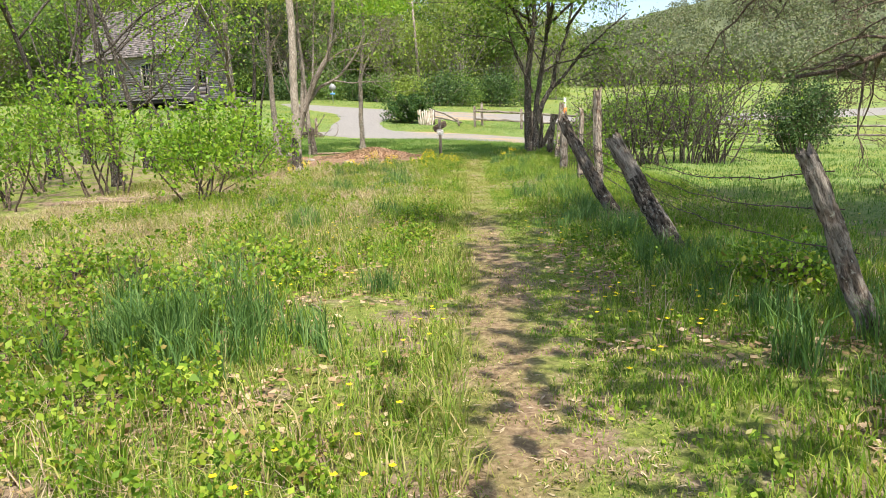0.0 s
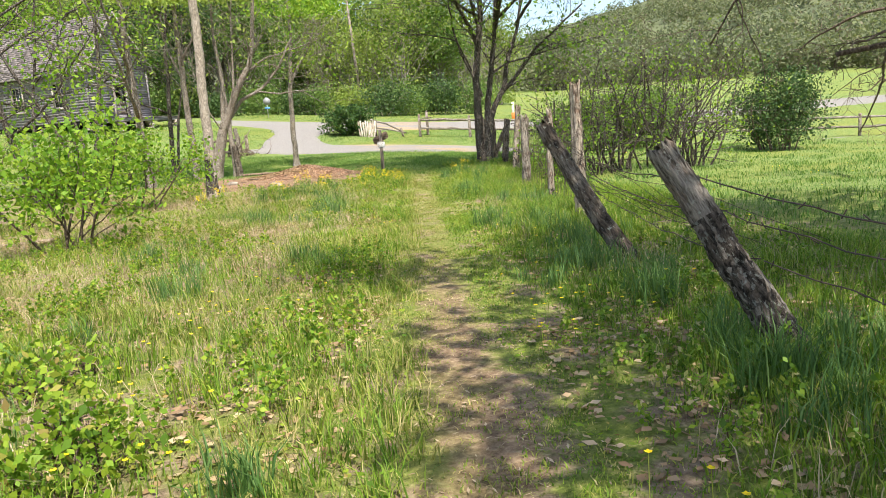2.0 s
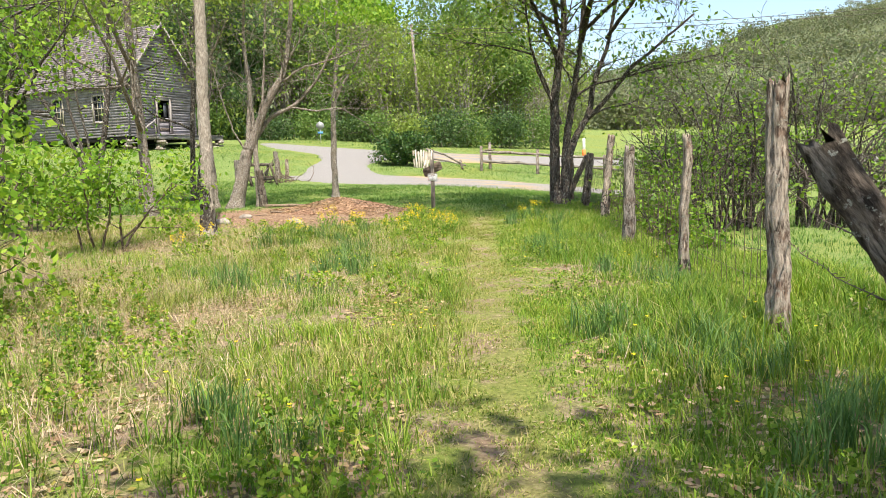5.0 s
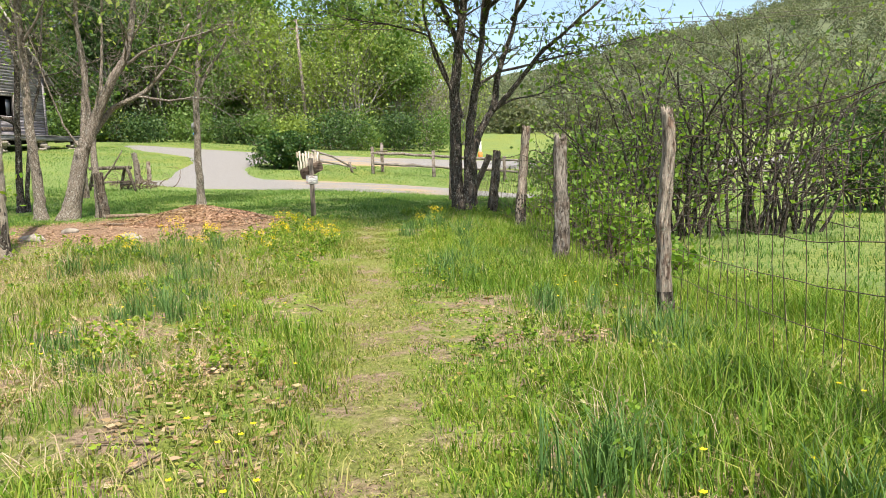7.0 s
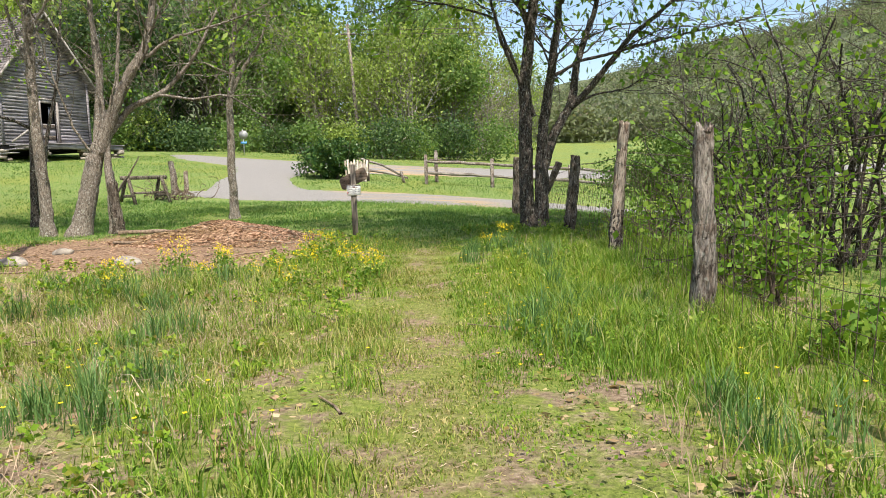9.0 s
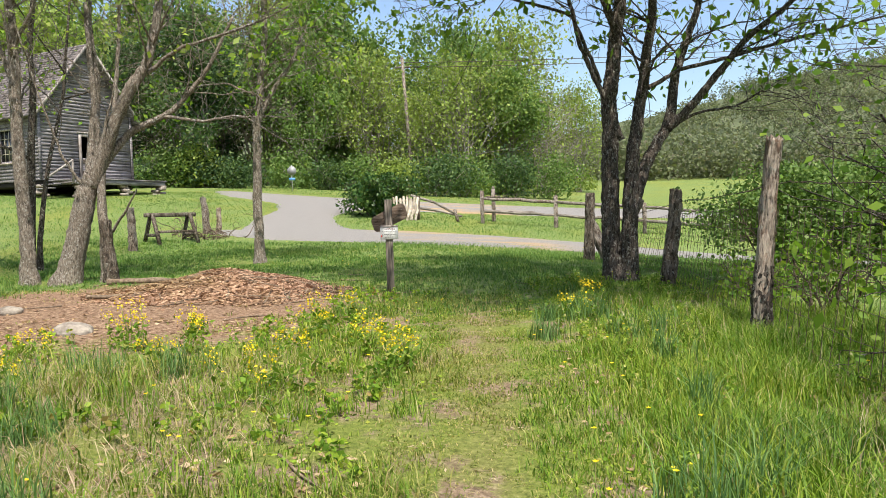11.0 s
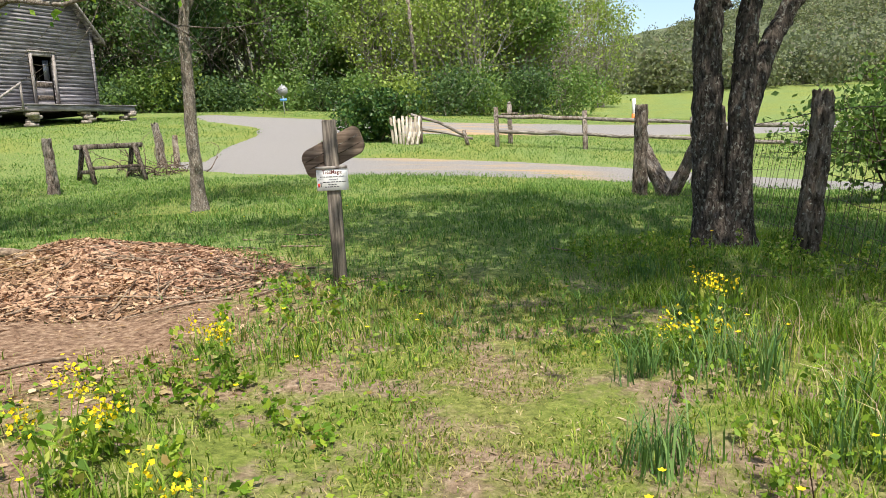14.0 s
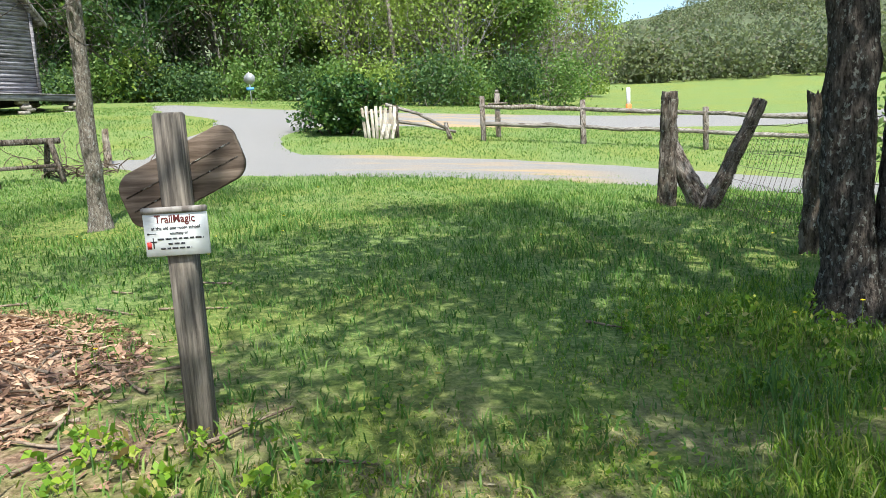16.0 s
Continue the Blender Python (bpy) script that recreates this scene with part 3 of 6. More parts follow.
# the many-stemmed tree beside the trail sign
limbed_tree("rough-barked dark tree forking low, sparse young leaves below an added shade canopy", (3.62, 29.85), 11, [
    ([(-0.06, 0, -0.2), (-0.09, 0, 1.6), (-0.12, 0, 3.0), (0.02, 0.1, 3.95), (0.2, 0.2, 5.0), (0.1, 0.5, 8.0)], 0.155, 0.07, 0.5),
    ([(0.17, -0.05, -0.2), (0.18, -0.05, 1.25), (0.26, 0, 2.15), (0.48, 0.1, 3.2), (0.7, 0.2, 4.4), (0.9, -0.2, 7.8)], 0.135, 0.05, 0.45),
    ([(0.19, -0.05, 1.1), (0.5, 0.05, 1.95), (0.86, 0.1, 2.45), (0.98, 0.2, 3.3), (1.17, 0.3, 3.8), (1.5, 0.5, 4.6), (1.9, 0.5, 7.0)], 0.105, 0.04, 0.45),
    ([(0.86, 0.1, 2.45), (1.46, 0, 3.0), (2.0, -0.2, 3.7), (2.65, -0.5, 4.25), (3.6, -0.9, 5.0)], 0.075, 0.025, 0.3),
    ([(0.1, 0, 2.3), (-0.25, -0.1, 3.15), (-0.58, -0.3, 3.85), (-0.8, -0.6, 4.6), (-1.0, -1.2, 6.0)], 0.05, 0.02, 0.4),
    ([(-0.24, -0.1, 3.2), (-0.75, -0.4, 4.2), (-1.85, -0.6, 4.45), (-2.8, -0.9, 4.5)], 0.032, 0.012, 0.35),
    ([(0.48, 0.1, 3.1), (1.03, -0.1, 3.4), (2.2, -0.4, 3.62), (3.2, -0.7, 3.8), (4.3, -1.1, 3.95)], 0.04, 0.012, 0.3),
    ([(0.95, 0.1, 2.5), (1.4, 0.3, 2.75), (2.1, 0.4, 2.85), (2.7, 0.2, 3.2)], 0.03, 0.01, 0.5),
    # upper limbs out of view, added to hold leaves that shade the sign's lawn
    ([(0.05, 0.2, 4.2), (-0.8, -0.9, 5.6), (-1.6, -2.4, 6.8), (-2.2, -3.8, 7.4)], 0.07, 0.02, 0.2),
    ([(0.75, 0.2, 4.6), (0.9, -1.2, 5.8), (0.6, -2.9, 6.9), (0.2, -4.4, 7.5)], 0.07, 0.02, 0.2),
    ([(1.5, 0.5, 4.7), (2.2, -0.8, 5.8), (2.6, -2.2, 6.8), (2.5, -3.6, 7.3)], 0.06, 0.02, 0.2),
    ([(0.2, 0.2, 5.0), (-1.2, 0.2, 6.0), (-2.4, -0.6, 6.9), (-3.8, -1.6, 7.4)], 0.06, 0.02, 0.2),
    ([(0.1, 0.2, 4.8), (-0.4, -1.8, 5.6), (-0.9, -3.6, 5.9), (-1.2, -5.2, 5.8)], 0.06, 0.02, 0.35),
    ([(0.8, 0.1, 4.9), (1.6, -1.8, 5.6), (2.2, -3.2, 6.0), (2.4, -4.6, 6.0)], 0.06, 0.02, 0.35),
    ([(0.8, 0.1, 5.2), (0.8, -2.0, 5.8), (0.7, -3.8, 6.0), (0.5, -5.4, 5.9)], 0.06, 0.02, 0.35),
    ([(0.15, 0.3, 5.6), (-0.6, 1.5, 6.6), (-1.4, 2.6, 7.2)], 0.05, 0.02, 0.2),
    ([(0.85, 0.0, 6.0), (1.8, 1.2, 6.8), (2.8, 2.2, 7.2)], 0.05, 0.02, 0.2)],
    BARK_DARK, MAPLE_LEAF, 52000, 0.075, 12, 2, 3.0, 0.35, 0.05, 0.075)
# the trees in front of the house; three carry unseen top leaves, added to shade the lawn
dead = limbed_tree("tall straight pale dead trunk with dark lower bark", (-4.41, 23.4), 21, [
    ([(0, 0, -0.2), (0.06, 0.03, 2.2), (0.15, 0.08, 5.0), (0.28, 0.15, 9.5)], 0.13, 0.09, 2),
    ([(0.17, 0.09, 5.2), (0.5, 0.0, 5.9), (0.7, -0.1, 6.8)], 0.04, 0.02, 2), ([(0.2, 0.1, 6.4), (-0.2, 0.2, 7.0), (-0.5, 0.3, 8.0)], 0.035, 0.015, 2)], BARK_PALE)
part("bark", Geo().tube([(0, 0, -0.15), (0.01, 0, 0.3), (0.025, 0.01, 0.75), (0.03, 0.015, 1.0)], [0.2, 0.152, 0.137, 0.128], 22, cap=False, rough=0.05, rng=np.random.default_rng(22)), BARK_DARK, dead, "dark flaking bark round the foot")
limbed_tree("grey leaning tree forking into bare crooked limbs below added shade leaves", (-6.05, 31.2), 31, [
    ([(0, 0, -0.2), (0.3, 0, 0.8), (0.5, 0.05, 1.6), (0.62, 0.05, 1.95)], 0.2, 0.16, 2),
    ([(0.58, 0.05, 1.75), (0.95, 0.0, 2.5), (1.4, -0.1, 3.4), (1.75, 0, 3.9), (1.95, 0.1, 5.0), (2.2, 0.3, 7.2)], 0.14, 0.05, 0.5),
    ([(0.72, 0.05, 2.0), (1.2, 0.2, 2.75), (1.95, 0.3, 3.05), (2.6, 0.2, 3.7), (3.2, 0.1, 4.7)], 0.08, 0.025, 0.4),
    ([(1.7, 0, 3.75), (2.3, -0.2, 4.1), (3.6, -0.5, 4.35), (4.4, -0.7, 4.6)], 0.04, 0.012, 0.3),
    ([(1.75, 0.3, 3.0), (2.6, 0.0, 2.85), (3.4, -0.3, 2.9), (4.3, -0.6, 2.4)], 0.035, 0.01, 0.4),
    ([(0.55, 0.05, 1.8), (0.6, 0.2, 2.9), (0.62, 0.3, 3.8), (0.45, 0.4, 4.8), (0.5, 0.6, 6.8)], 0.1, 0.035, 0.5),
    ([(1.02, 0.0, 2.6), (1.08, 0.1, 3.4), (1.2, 0.2, 4.6), (1.4, 0.3, 6.4)], 0.05, 0.02, 0.5),
    ([(0.85, 0.1, 0.9), (1.2, -0.1, 1.25), (1.45, -0.2, 1.65)], 0.03, 0.01, 2),
    ([(0.5, 0.0, 1.7), (0.2, -0.2, 2.2), (-0.1, -0.3, 3.2), (-0.4, -0.5, 4.6)], 0.03, 0.012, 0.4)],
    BARK_GREY, WOODS_LIGHT, 16000, 0.075, 7, 2, 3.6, 0.4, 0.1, 0.02)
limbed_tree("pale grey stub trunk beside the forked tree", (-5.25, 31.2), 35, [([(0, 0, -0.2), (-0.02, 0, 0.9), (-0.05, 0.1, 1.9), (-0.15, 0.1, 3.0), (-0.3, 0.2, 5.0)], 0.1, 0.04, 0.6),
    ([(-0.05, 0.1, 1.8), (0.1, -0.1, 2.6), (0.35, -0.2, 3.4)], 0.04, 0.015, 0.5)], BARK_GREY)
limbed_tree("slim lichen-spotted grey tree with bare twigs below added shade leaves", (-6.62, 31.1), 32, [
    ([(0, 0, -0.2), (-0.05, 0, 2.0), (-0.12, 0, 4.4), (-0.2, 0, 8.0)], 0.13, 0.06, 0.45),
    ([(-0.1, 0, 3.6), (-0.5, 0.2, 4.6), (-0.9, 0.3, 6.0)], 0.05, 0.02, 0.3), ([(-0.12, 0, 4.1), (0.4, -0.2, 4.8), (0.9, -0.4, 5.6)], 0.045, 0.015, 0.3)],
    BARK_GREY, WOODS_LIGHT, 11000, 0.075, 7, 2, 3.6, 0.4, 0.1, 0.02)
tree("grey trunk with bare upper branches", (-7.4, 28.2), 33, [((-0.05, 0, 1), 8.0, 0.15, (0, 0))], WOODS_LIGHT, 600, 0.06, BARK_GREY, 3, 4, 0.12, 0.2)
limbed_tree("slender straight tree with vine-marked bark", (-3.56, 35.45), 34, [
    ([(0, 0, -0.2), (0.0, 0, 1.7), (0.06, 0, 3.2), (0.2, 0, 4.1), (0.3, 0.1, 5.2), (0.4, 0.2, 8.0)], 0.115, 0.05, 0.5),
    ([(0.1, 0, 3.4), (0.4, 0, 4.0), (0.85, 0.1, 4.6), (1.3, 0.2, 5.6)], 0.065, 0.025, 0.35),
    ([(0.15, 0, 3.9), (-0.5, -0.2, 4.2), (-1.4, -0.3, 4.1)], 0.03, 0.01, 0.3), ([(0.3, 0.1, 5.0), (0.9, -0.6, 5.3), (1.8, -1.2, 5.2)], 0.03, 0.01, 0.3)],
    BARK_GREY, FRESH, 15000, 0.075, 8, 2, 3.4, 0.4, 0.05, 0.03)
for k, (x, y, hh) in enumerate([(-9.6, 25, 8), (-11.5, 22.5, 9), (-8.8, 20.5, 7), (-12.6, 27, 9), (-10.2, 31, 8), (-14.5, 31, 9), (-8.2, 34.0, 8), (-13.2, 37.0, 9)]):
    tree("thin dark-stemmed tree with fresh green leaves", (x, y), 40 + k, [((RNG.normal(0, 0.08), 0, 1), hh, 0.1, (0, 0)), ((RNG.normal(0, 0.2), 0.1, 1), hh * 0.8, 0.06, (0.15, 0.1))],
         (FRESH, MAPLE_LEAF)[k % 2], 1700 if k < 4 else 800, 0.07, BARK_DARK, 3, 4, 0.2, 0.1, 1.0, 0.25, 0.25, group="trees before the house")
# the bare-twigged tree that overhangs the wire fence, and the trees that shade the start of the path
tree("old tree with drooping bare twigs over the wire fence", (11.2, 14.0), 61, [((-0.1, 0.1, 1), 6.0, 0.24, (0, 0)), ((-0.9, -0.1, 0.35), 6.0, 0.11, (0, 2.4, 0)), ((-0.8, 0.5, 0.4), 6.5, 0.11, (0, 2.8, 0)), ((-0.8, -0.5, 0.45), 6.0, 0.1, (0, 3.0, 0)), ((-1.0, 0.25, 0.12), 5.5, 0.09, (0, 2.9, 0)), ((-0.95, 0.1, 0.2), 5.0, 0.08, (0, 3.3, 0))], None, 0, 0.05, BARK_TWIG, 4, 5, 0.35, -0.1, 1.0, bare=0.3)
for k, (x, y, t, n) in enumerate([(4.6, 5.9, 8.5, 8000), (8.2, 5.4, 9.0, 4200), (5.2, 2.6, 8.5, 3600), (4.3, -0.4, 8.5, 6000)]):
    tree("tall leafy tree shading the start of the path", (x, y), 71 + k, [((0.03, 0, 1), t, 0.17, (0, 0))], MAPLE_LEAF, n, 0.12, BARK_DARK, 3, 5, 0.2, 0.1, 1.0, 0.45, 0.45, group="trees at the path's start", low=3.2)


def shrub(label, at, seed, stems, tall, wide, leaf_mat, count, size, bark=BARK_TWIG, name="shrub", solid=0.0, depth=2):
    """Many thin stems from one foot with leaves along them."""
    rng = np.random.default_rng(seed)
    root = thing(name, (at[0], at[1], h(*at)), label, "shrub")
    tips = []
    for _ in range(stems):
        wood = Geo()
        a, r = rng.random() * 6.283, rng.random() ** 0.6
        foot = np.array([math.cos(a) * r * wide * 0.3, math.sin(a) * r * wide * 0.3, -0.1])
        way = (math.cos(a) * r * wide / tall * 0.55, math.sin(a) * r * wide / tall * 0.55, 1)
        grow(wood, foot, way, tall * (0.65 + 0.35 * rng.random()), 0.012 + 0.006 * tall, depth, rng, tips, 0.3, 0.05, 4, 0.9, 5, 0.2)
        part("stem", wood, bark, root)
    c = leaves_at(tips, count, size, rng, 0.1 + 0.03 * tall)
    if solid:
        k = int(count * solid)
        q = rng.normal(size=(k, 3))
        q /= np.linalg.norm(q, axis=1)[:, None]
        q *= (0.75 + 0.3 * rng.random((k, 1)) + 0.14 * np.sin(q[:, :1] * 7 + q[:, 2:] * 5))
        c[:k] = q * np.array([wide / 2, wide / 2, tall / 2]) + np.array([0, 0, tall * 0.5])
    c = c[c[:, 2] > 0.05]
    v, f = leaf_quads(c, size, rng)
    part("foliage", Geo().quads(v, f), leaf_mat, root)
    return root


shrub("bright green sapling thicket in spring leaf", (-4.9, 15.8), 81, 7, 2.3, 2.0, FRESH, 3000, 0.06)
shrub("bright green sapling in spring leaf", (-5.9, 21.6), 82, 6, 2.1, 1.8, FRESH, 2000, 0.058)
for k, (x, y, t, w) in enumerate([(-7.8, 18.0, 2.6, 2.0), (-9.2, 15.5, 2.3, 2.2), (-10.5, 20, 2.6, 2.4), (-8.3, 24.2, 1.5, 1.8)]):
    shrub("leafy green thicket beside the meadow", (x, y), 90 + k, 9, t, w, (FRESH, MAPLE_LEAF)[k % 2], 1800, 0.065)
for k, (x, y, t, w, n) in enumerate([(6.5, 24.0, 3.7, 2.0, 1100), (7.7, 23.6, 3.6, 2.0, 1000), (5.6, 23.4, 2.5, 1.4, 900), (8.8, 24.4, 3.4, 1.8, 800), (4.5, 22.3, 1.7, 1.1, 900)]):
    shrub("dark tangled brush with climbing vines beside the fence", (x, y), 101 + k, 15 if t > 2 else 9, t, w, (MAPLE_LEAF, FRESH)[k % 2], int(0.75 * n), 0.055, BARK_DARK)
shrub("dense green bush beyond the wire fence", (8.55, 33.8), 103, 14, 2.25, 2.6, WOODS_MID, 16000, 0.06, solid=0.55)
shrub("dense green bush beyond the wire fence", (10.6, 33.8), 104, 14, 2.45, 2.9, WOODS_MID, 16000, 0.06, solid=0.55)
shrub("dense round dark green bush on the lawn", (13.2, 27.6), 106, 14, 2.7, 2.2, WOODS_DARK, 10000, 0.06, solid=0.32)
shrub("ivy-covered dark green bush beside the white gate", (-1.9, 48.9), 107, 10, 1.75, 2.1, IVY, 9000, 0.085, solid=0.8)
for k, (x, y, t) in enumerate([(4.5, 22.4, 0.9), (4.9, 27.4, 0.8), (3.9, 19.2, 0.5), (4.8, 25.8, 1.1), (4.2, 21.2, 1.0)]):
    shrub("young brambles growing along the wire fence", (x, y), 110 + k, 7, t, 0.9, MAPLE_LEAF, 600, 0.05)
for k, (x, y, t, w) in enumerate([(-1.9, 5.6, 0.42, 0.9), (-2.9, 4.6, 0.45, 1.0), (-1.7, 3.4, 0.25, 0.8), (-3.3, 6.8, 0.5, 1.1), (-2.1, 8.2, 0.3, 0.8), (-1.4, 6.6, 0.32, 0.7), (2.6, 5.8, 0.4, 0.4)]):
    shrub("low weedy bramble with bright new leaves", (x, y), 120 + k, 12, t, w, WEED, 1300, 0.032)

# ---- woods behind the roads ----
WOOD_KINDS = [("yellow-green leafing tree at the wood's edge", WOODS_LIGHT, 6500, 0.17), ("green leafy tree at the wood's edge", WOODS_MID, 8000, 0.19),
              ("dark green tree in the woods", WOODS_DARK, 8000, 0.2), ("bare budding grey tree in the woods", WOODS_GREY, 2600, 0.13)]


def wood_tree(kind, seed):
    label, mat, count, size = WOOD_KINDS[kind]
    rng = np.random.default_rng(seed)
    root = thing("tree", (0, 0, -50), label, "tree", "woods behind the road")
    wood, tips = Geo(), []
    for _ in range(5 if kind in (0, 3) else 2):
        grow(wood, (rng.normal(0, 0.4), rng.normal(0, 0.3), -0.3), (rng.normal(0, 0.16), rng.normal(0, 0.1), 1), 10.5 * (0.8 + 0.2 * rng.random()), 0.12, 2, rng, tips, 0.1, 0.2, 9, 0.75, 5, 0.08)
    part("trunk", wood, BARK_WOODS, root, smooth=True)
    c = leaves_at(tips, count, size, rng, 0.5)
    k = count // 5
    a, r = rng.random(k) * 6.283, rng.random(k) ** 0.5 * 2.3
    skirt = np.column_stack([r * np.cos(a), r * np.sin(a), 0.2 + 3.6 * rng.random(k) * (1.15 - r / 2.6)])
    v, f = leaf_quads(np.vstack([c, skirt]), size, rng, long=1.4)
    part("crown", Geo().quads(v, f), mat, root)
    return root


masters = [wood_tree(k, 200 + 3 * k + j) for k in range(4) for j in range(2)]
spots = []
rw = np.random.default_rng(5)
for row, (y0, lo, hi_x, step) in enumerate([(71, -42, -12, 3.4), (76.5, -44, 9, 3.6), (81, -46, 14, 4.0), (87, -50, 16, 5.0)]):
    for x in np.arange(lo, hi_x, step):
        px, py = x + rw.normal(0, 0.9), y0 + rw.normal(0, 1.2) - (4 if x < -24 else 0)
        if x > 4:
            py += (x - 4) * 0.9
        big = (0.78 if row < 2 else 0.98 if row < 3 else 1.08) * (0.85 + 0.35 * rw.random())
        if px > 8:
            big *= 0.8
        if px < -8:
            big *= 1.18
        near_bright = -6 < px < 12
        kind = rw.choice(4, p=(0.5, 0.18, 0.02, 0.3) if near_bright else (0.32, 0.36, 0.1, 0.22))
        spots.append((px, py, big, 2 * kind + rw.integers(0, 2)))
for k, (px, py, big, which) in enumerate(spots):
    m = pose(px, py, h(px, py), 0, 0, rw.random() * 360) @ Matrix.Diagonal((big, big, big * (0.95 + 0.2 * rw.random()), 1))
    copy_thing(masters[which], m)
for m in masters:
    for o in (*m.children_recursive, m):
        bpy.data.objects.remove(o)
# undergrowth along the wood's foot
for k in range(18):
    x = -36 + k * 2.6 + rw.normal(0, 0.5)
    y = 69.5 + rw.normal(0, 0.7) + (2 if x > -12 else -2 if x < -20 else 0) + max(0, x - 4) * 0.9
    rng = np.random.default_rng(300 + k)
    root = thing("bush", (x, y, h(x, y)), "green undergrowth at the foot of the woods", "bush", "undergrowth")
    tall, wide = 1.3 + 1.5 * rng.random(), 2.4 + rng.random()
    tips = []
    for _ in range(6):
        wood = Geo()
        grow(wood, (rng.normal(0, 0.4), rng.normal(0, 0.3), -0.1), (rng.normal(0, 0.5), rng.normal(0, 0.4), 1), tall, 0.03, 1, rng, tips, 0.3, 0, 4, 0.9, 4, 0.1)
        part("stem", wood, BARK_WOODS, root)
    v, f = leaf_quads(leaves_at(tips, 2600, 0.22, rng, 0.5), 0.13, rng)
    part("foliage", Geo().quads(v, f), (WOODS_MID, WOODS_DARK, WOODS_MID, WOODS_LIGHT, WOODS_DARK)[k % 5], root)

# far woods: clumps of leaves over the hillside and beyond the field
rf = np.random.default_rng(9)
cl, sz = [], []
n_far = 1900
fx = rf.uniform(-10, 360, n_far)
fy = rf.uniform(158, 470, n_far)
keep = hill(fx, fy) > 9
fx, fy = fx[keep], fy[keep]
ex = rf.uniform(18, 130, 260)
fx, fy = np.concatenate([fx, ex]), np.concatenate([fy, 128 + rf.random(260) * 26 - 0.14 * (ex - 25)])
fz = np.where(fy < 156, height(fx, fy), hill(fx, fy))
for x, y, z in zip(fx, fy, fz):
    r = rf.uniform(1.8, 4.8) * (0.7 if y < 156 else 1.0)
    k = 260 if y < 156 else 110
    q = rf.normal(size=(k, 3))
    q /= np.linalg.norm(q, axis=1)[:, None]
    q *= rf.uniform(0.55, 1.1, (k, 1))
    cl.append(np.array([x, y, z + r * 1.15]) + q * np.array([r, r, r * 1.25]))
size = np.concatenate([np.full((len(c), 1), 0.42 if len(c) > 200 else 0.72) for c in cl])
v, f = leaf_quads(np.vstack(cl), size, rf, long=1.2)
alone("far_woods", Geo().quads(v, f), FAR_LEAF, "spring woods covering the far hillside, haze greyed into the leaf colour", "woods", "stuff")

# ---- the grey wooden house ----
def lap_boards(wall, length, z0, z1, step, clip, holes, axis, rng, out):
    """Lapped boards along a wall; clip(z) gives the run at that height, holes are (from, to, low, high); out: which way the wall faces."""
    z = z0
    while z < z1:
        top = min(z + step + 0.015, z1 + 0.02)
        a, b = clip(z + step)
        runs = [(a, b)]
        for p, q, lo, hi_z in holes:
            if z + step > lo and z < hi_z:
                runs = [r for s, e in runs for r in ((s, min(e, p)), (max(s, q), e)) if r[1] - r[0] > 0.05]
        for s, e in runs:
            if e - s < 0.1:
                continue
            sag = rng.normal(0, 0.006)
            lo_o, hi_o = 0.05 + rng.random() * 0.012, 0.012
            v = []
            for u in (s, e):
                for depth, zz in ((0.0, z), (lo_o, z + sag), (hi_o, top + sag), (0.0, top)):
                    v.append((u, out * depth, zz) if axis == 0 else (out * depth, u, zz))
            part("board", Geo().quads(v, [[0, 1, 5, 4], [1, 2, 6, 5], [2, 3, 7, 6], [3, 0, 4, 7], [0, 3, 2, 1], [4, 5, 6, 7]]), SIDING, wall)
        z += step


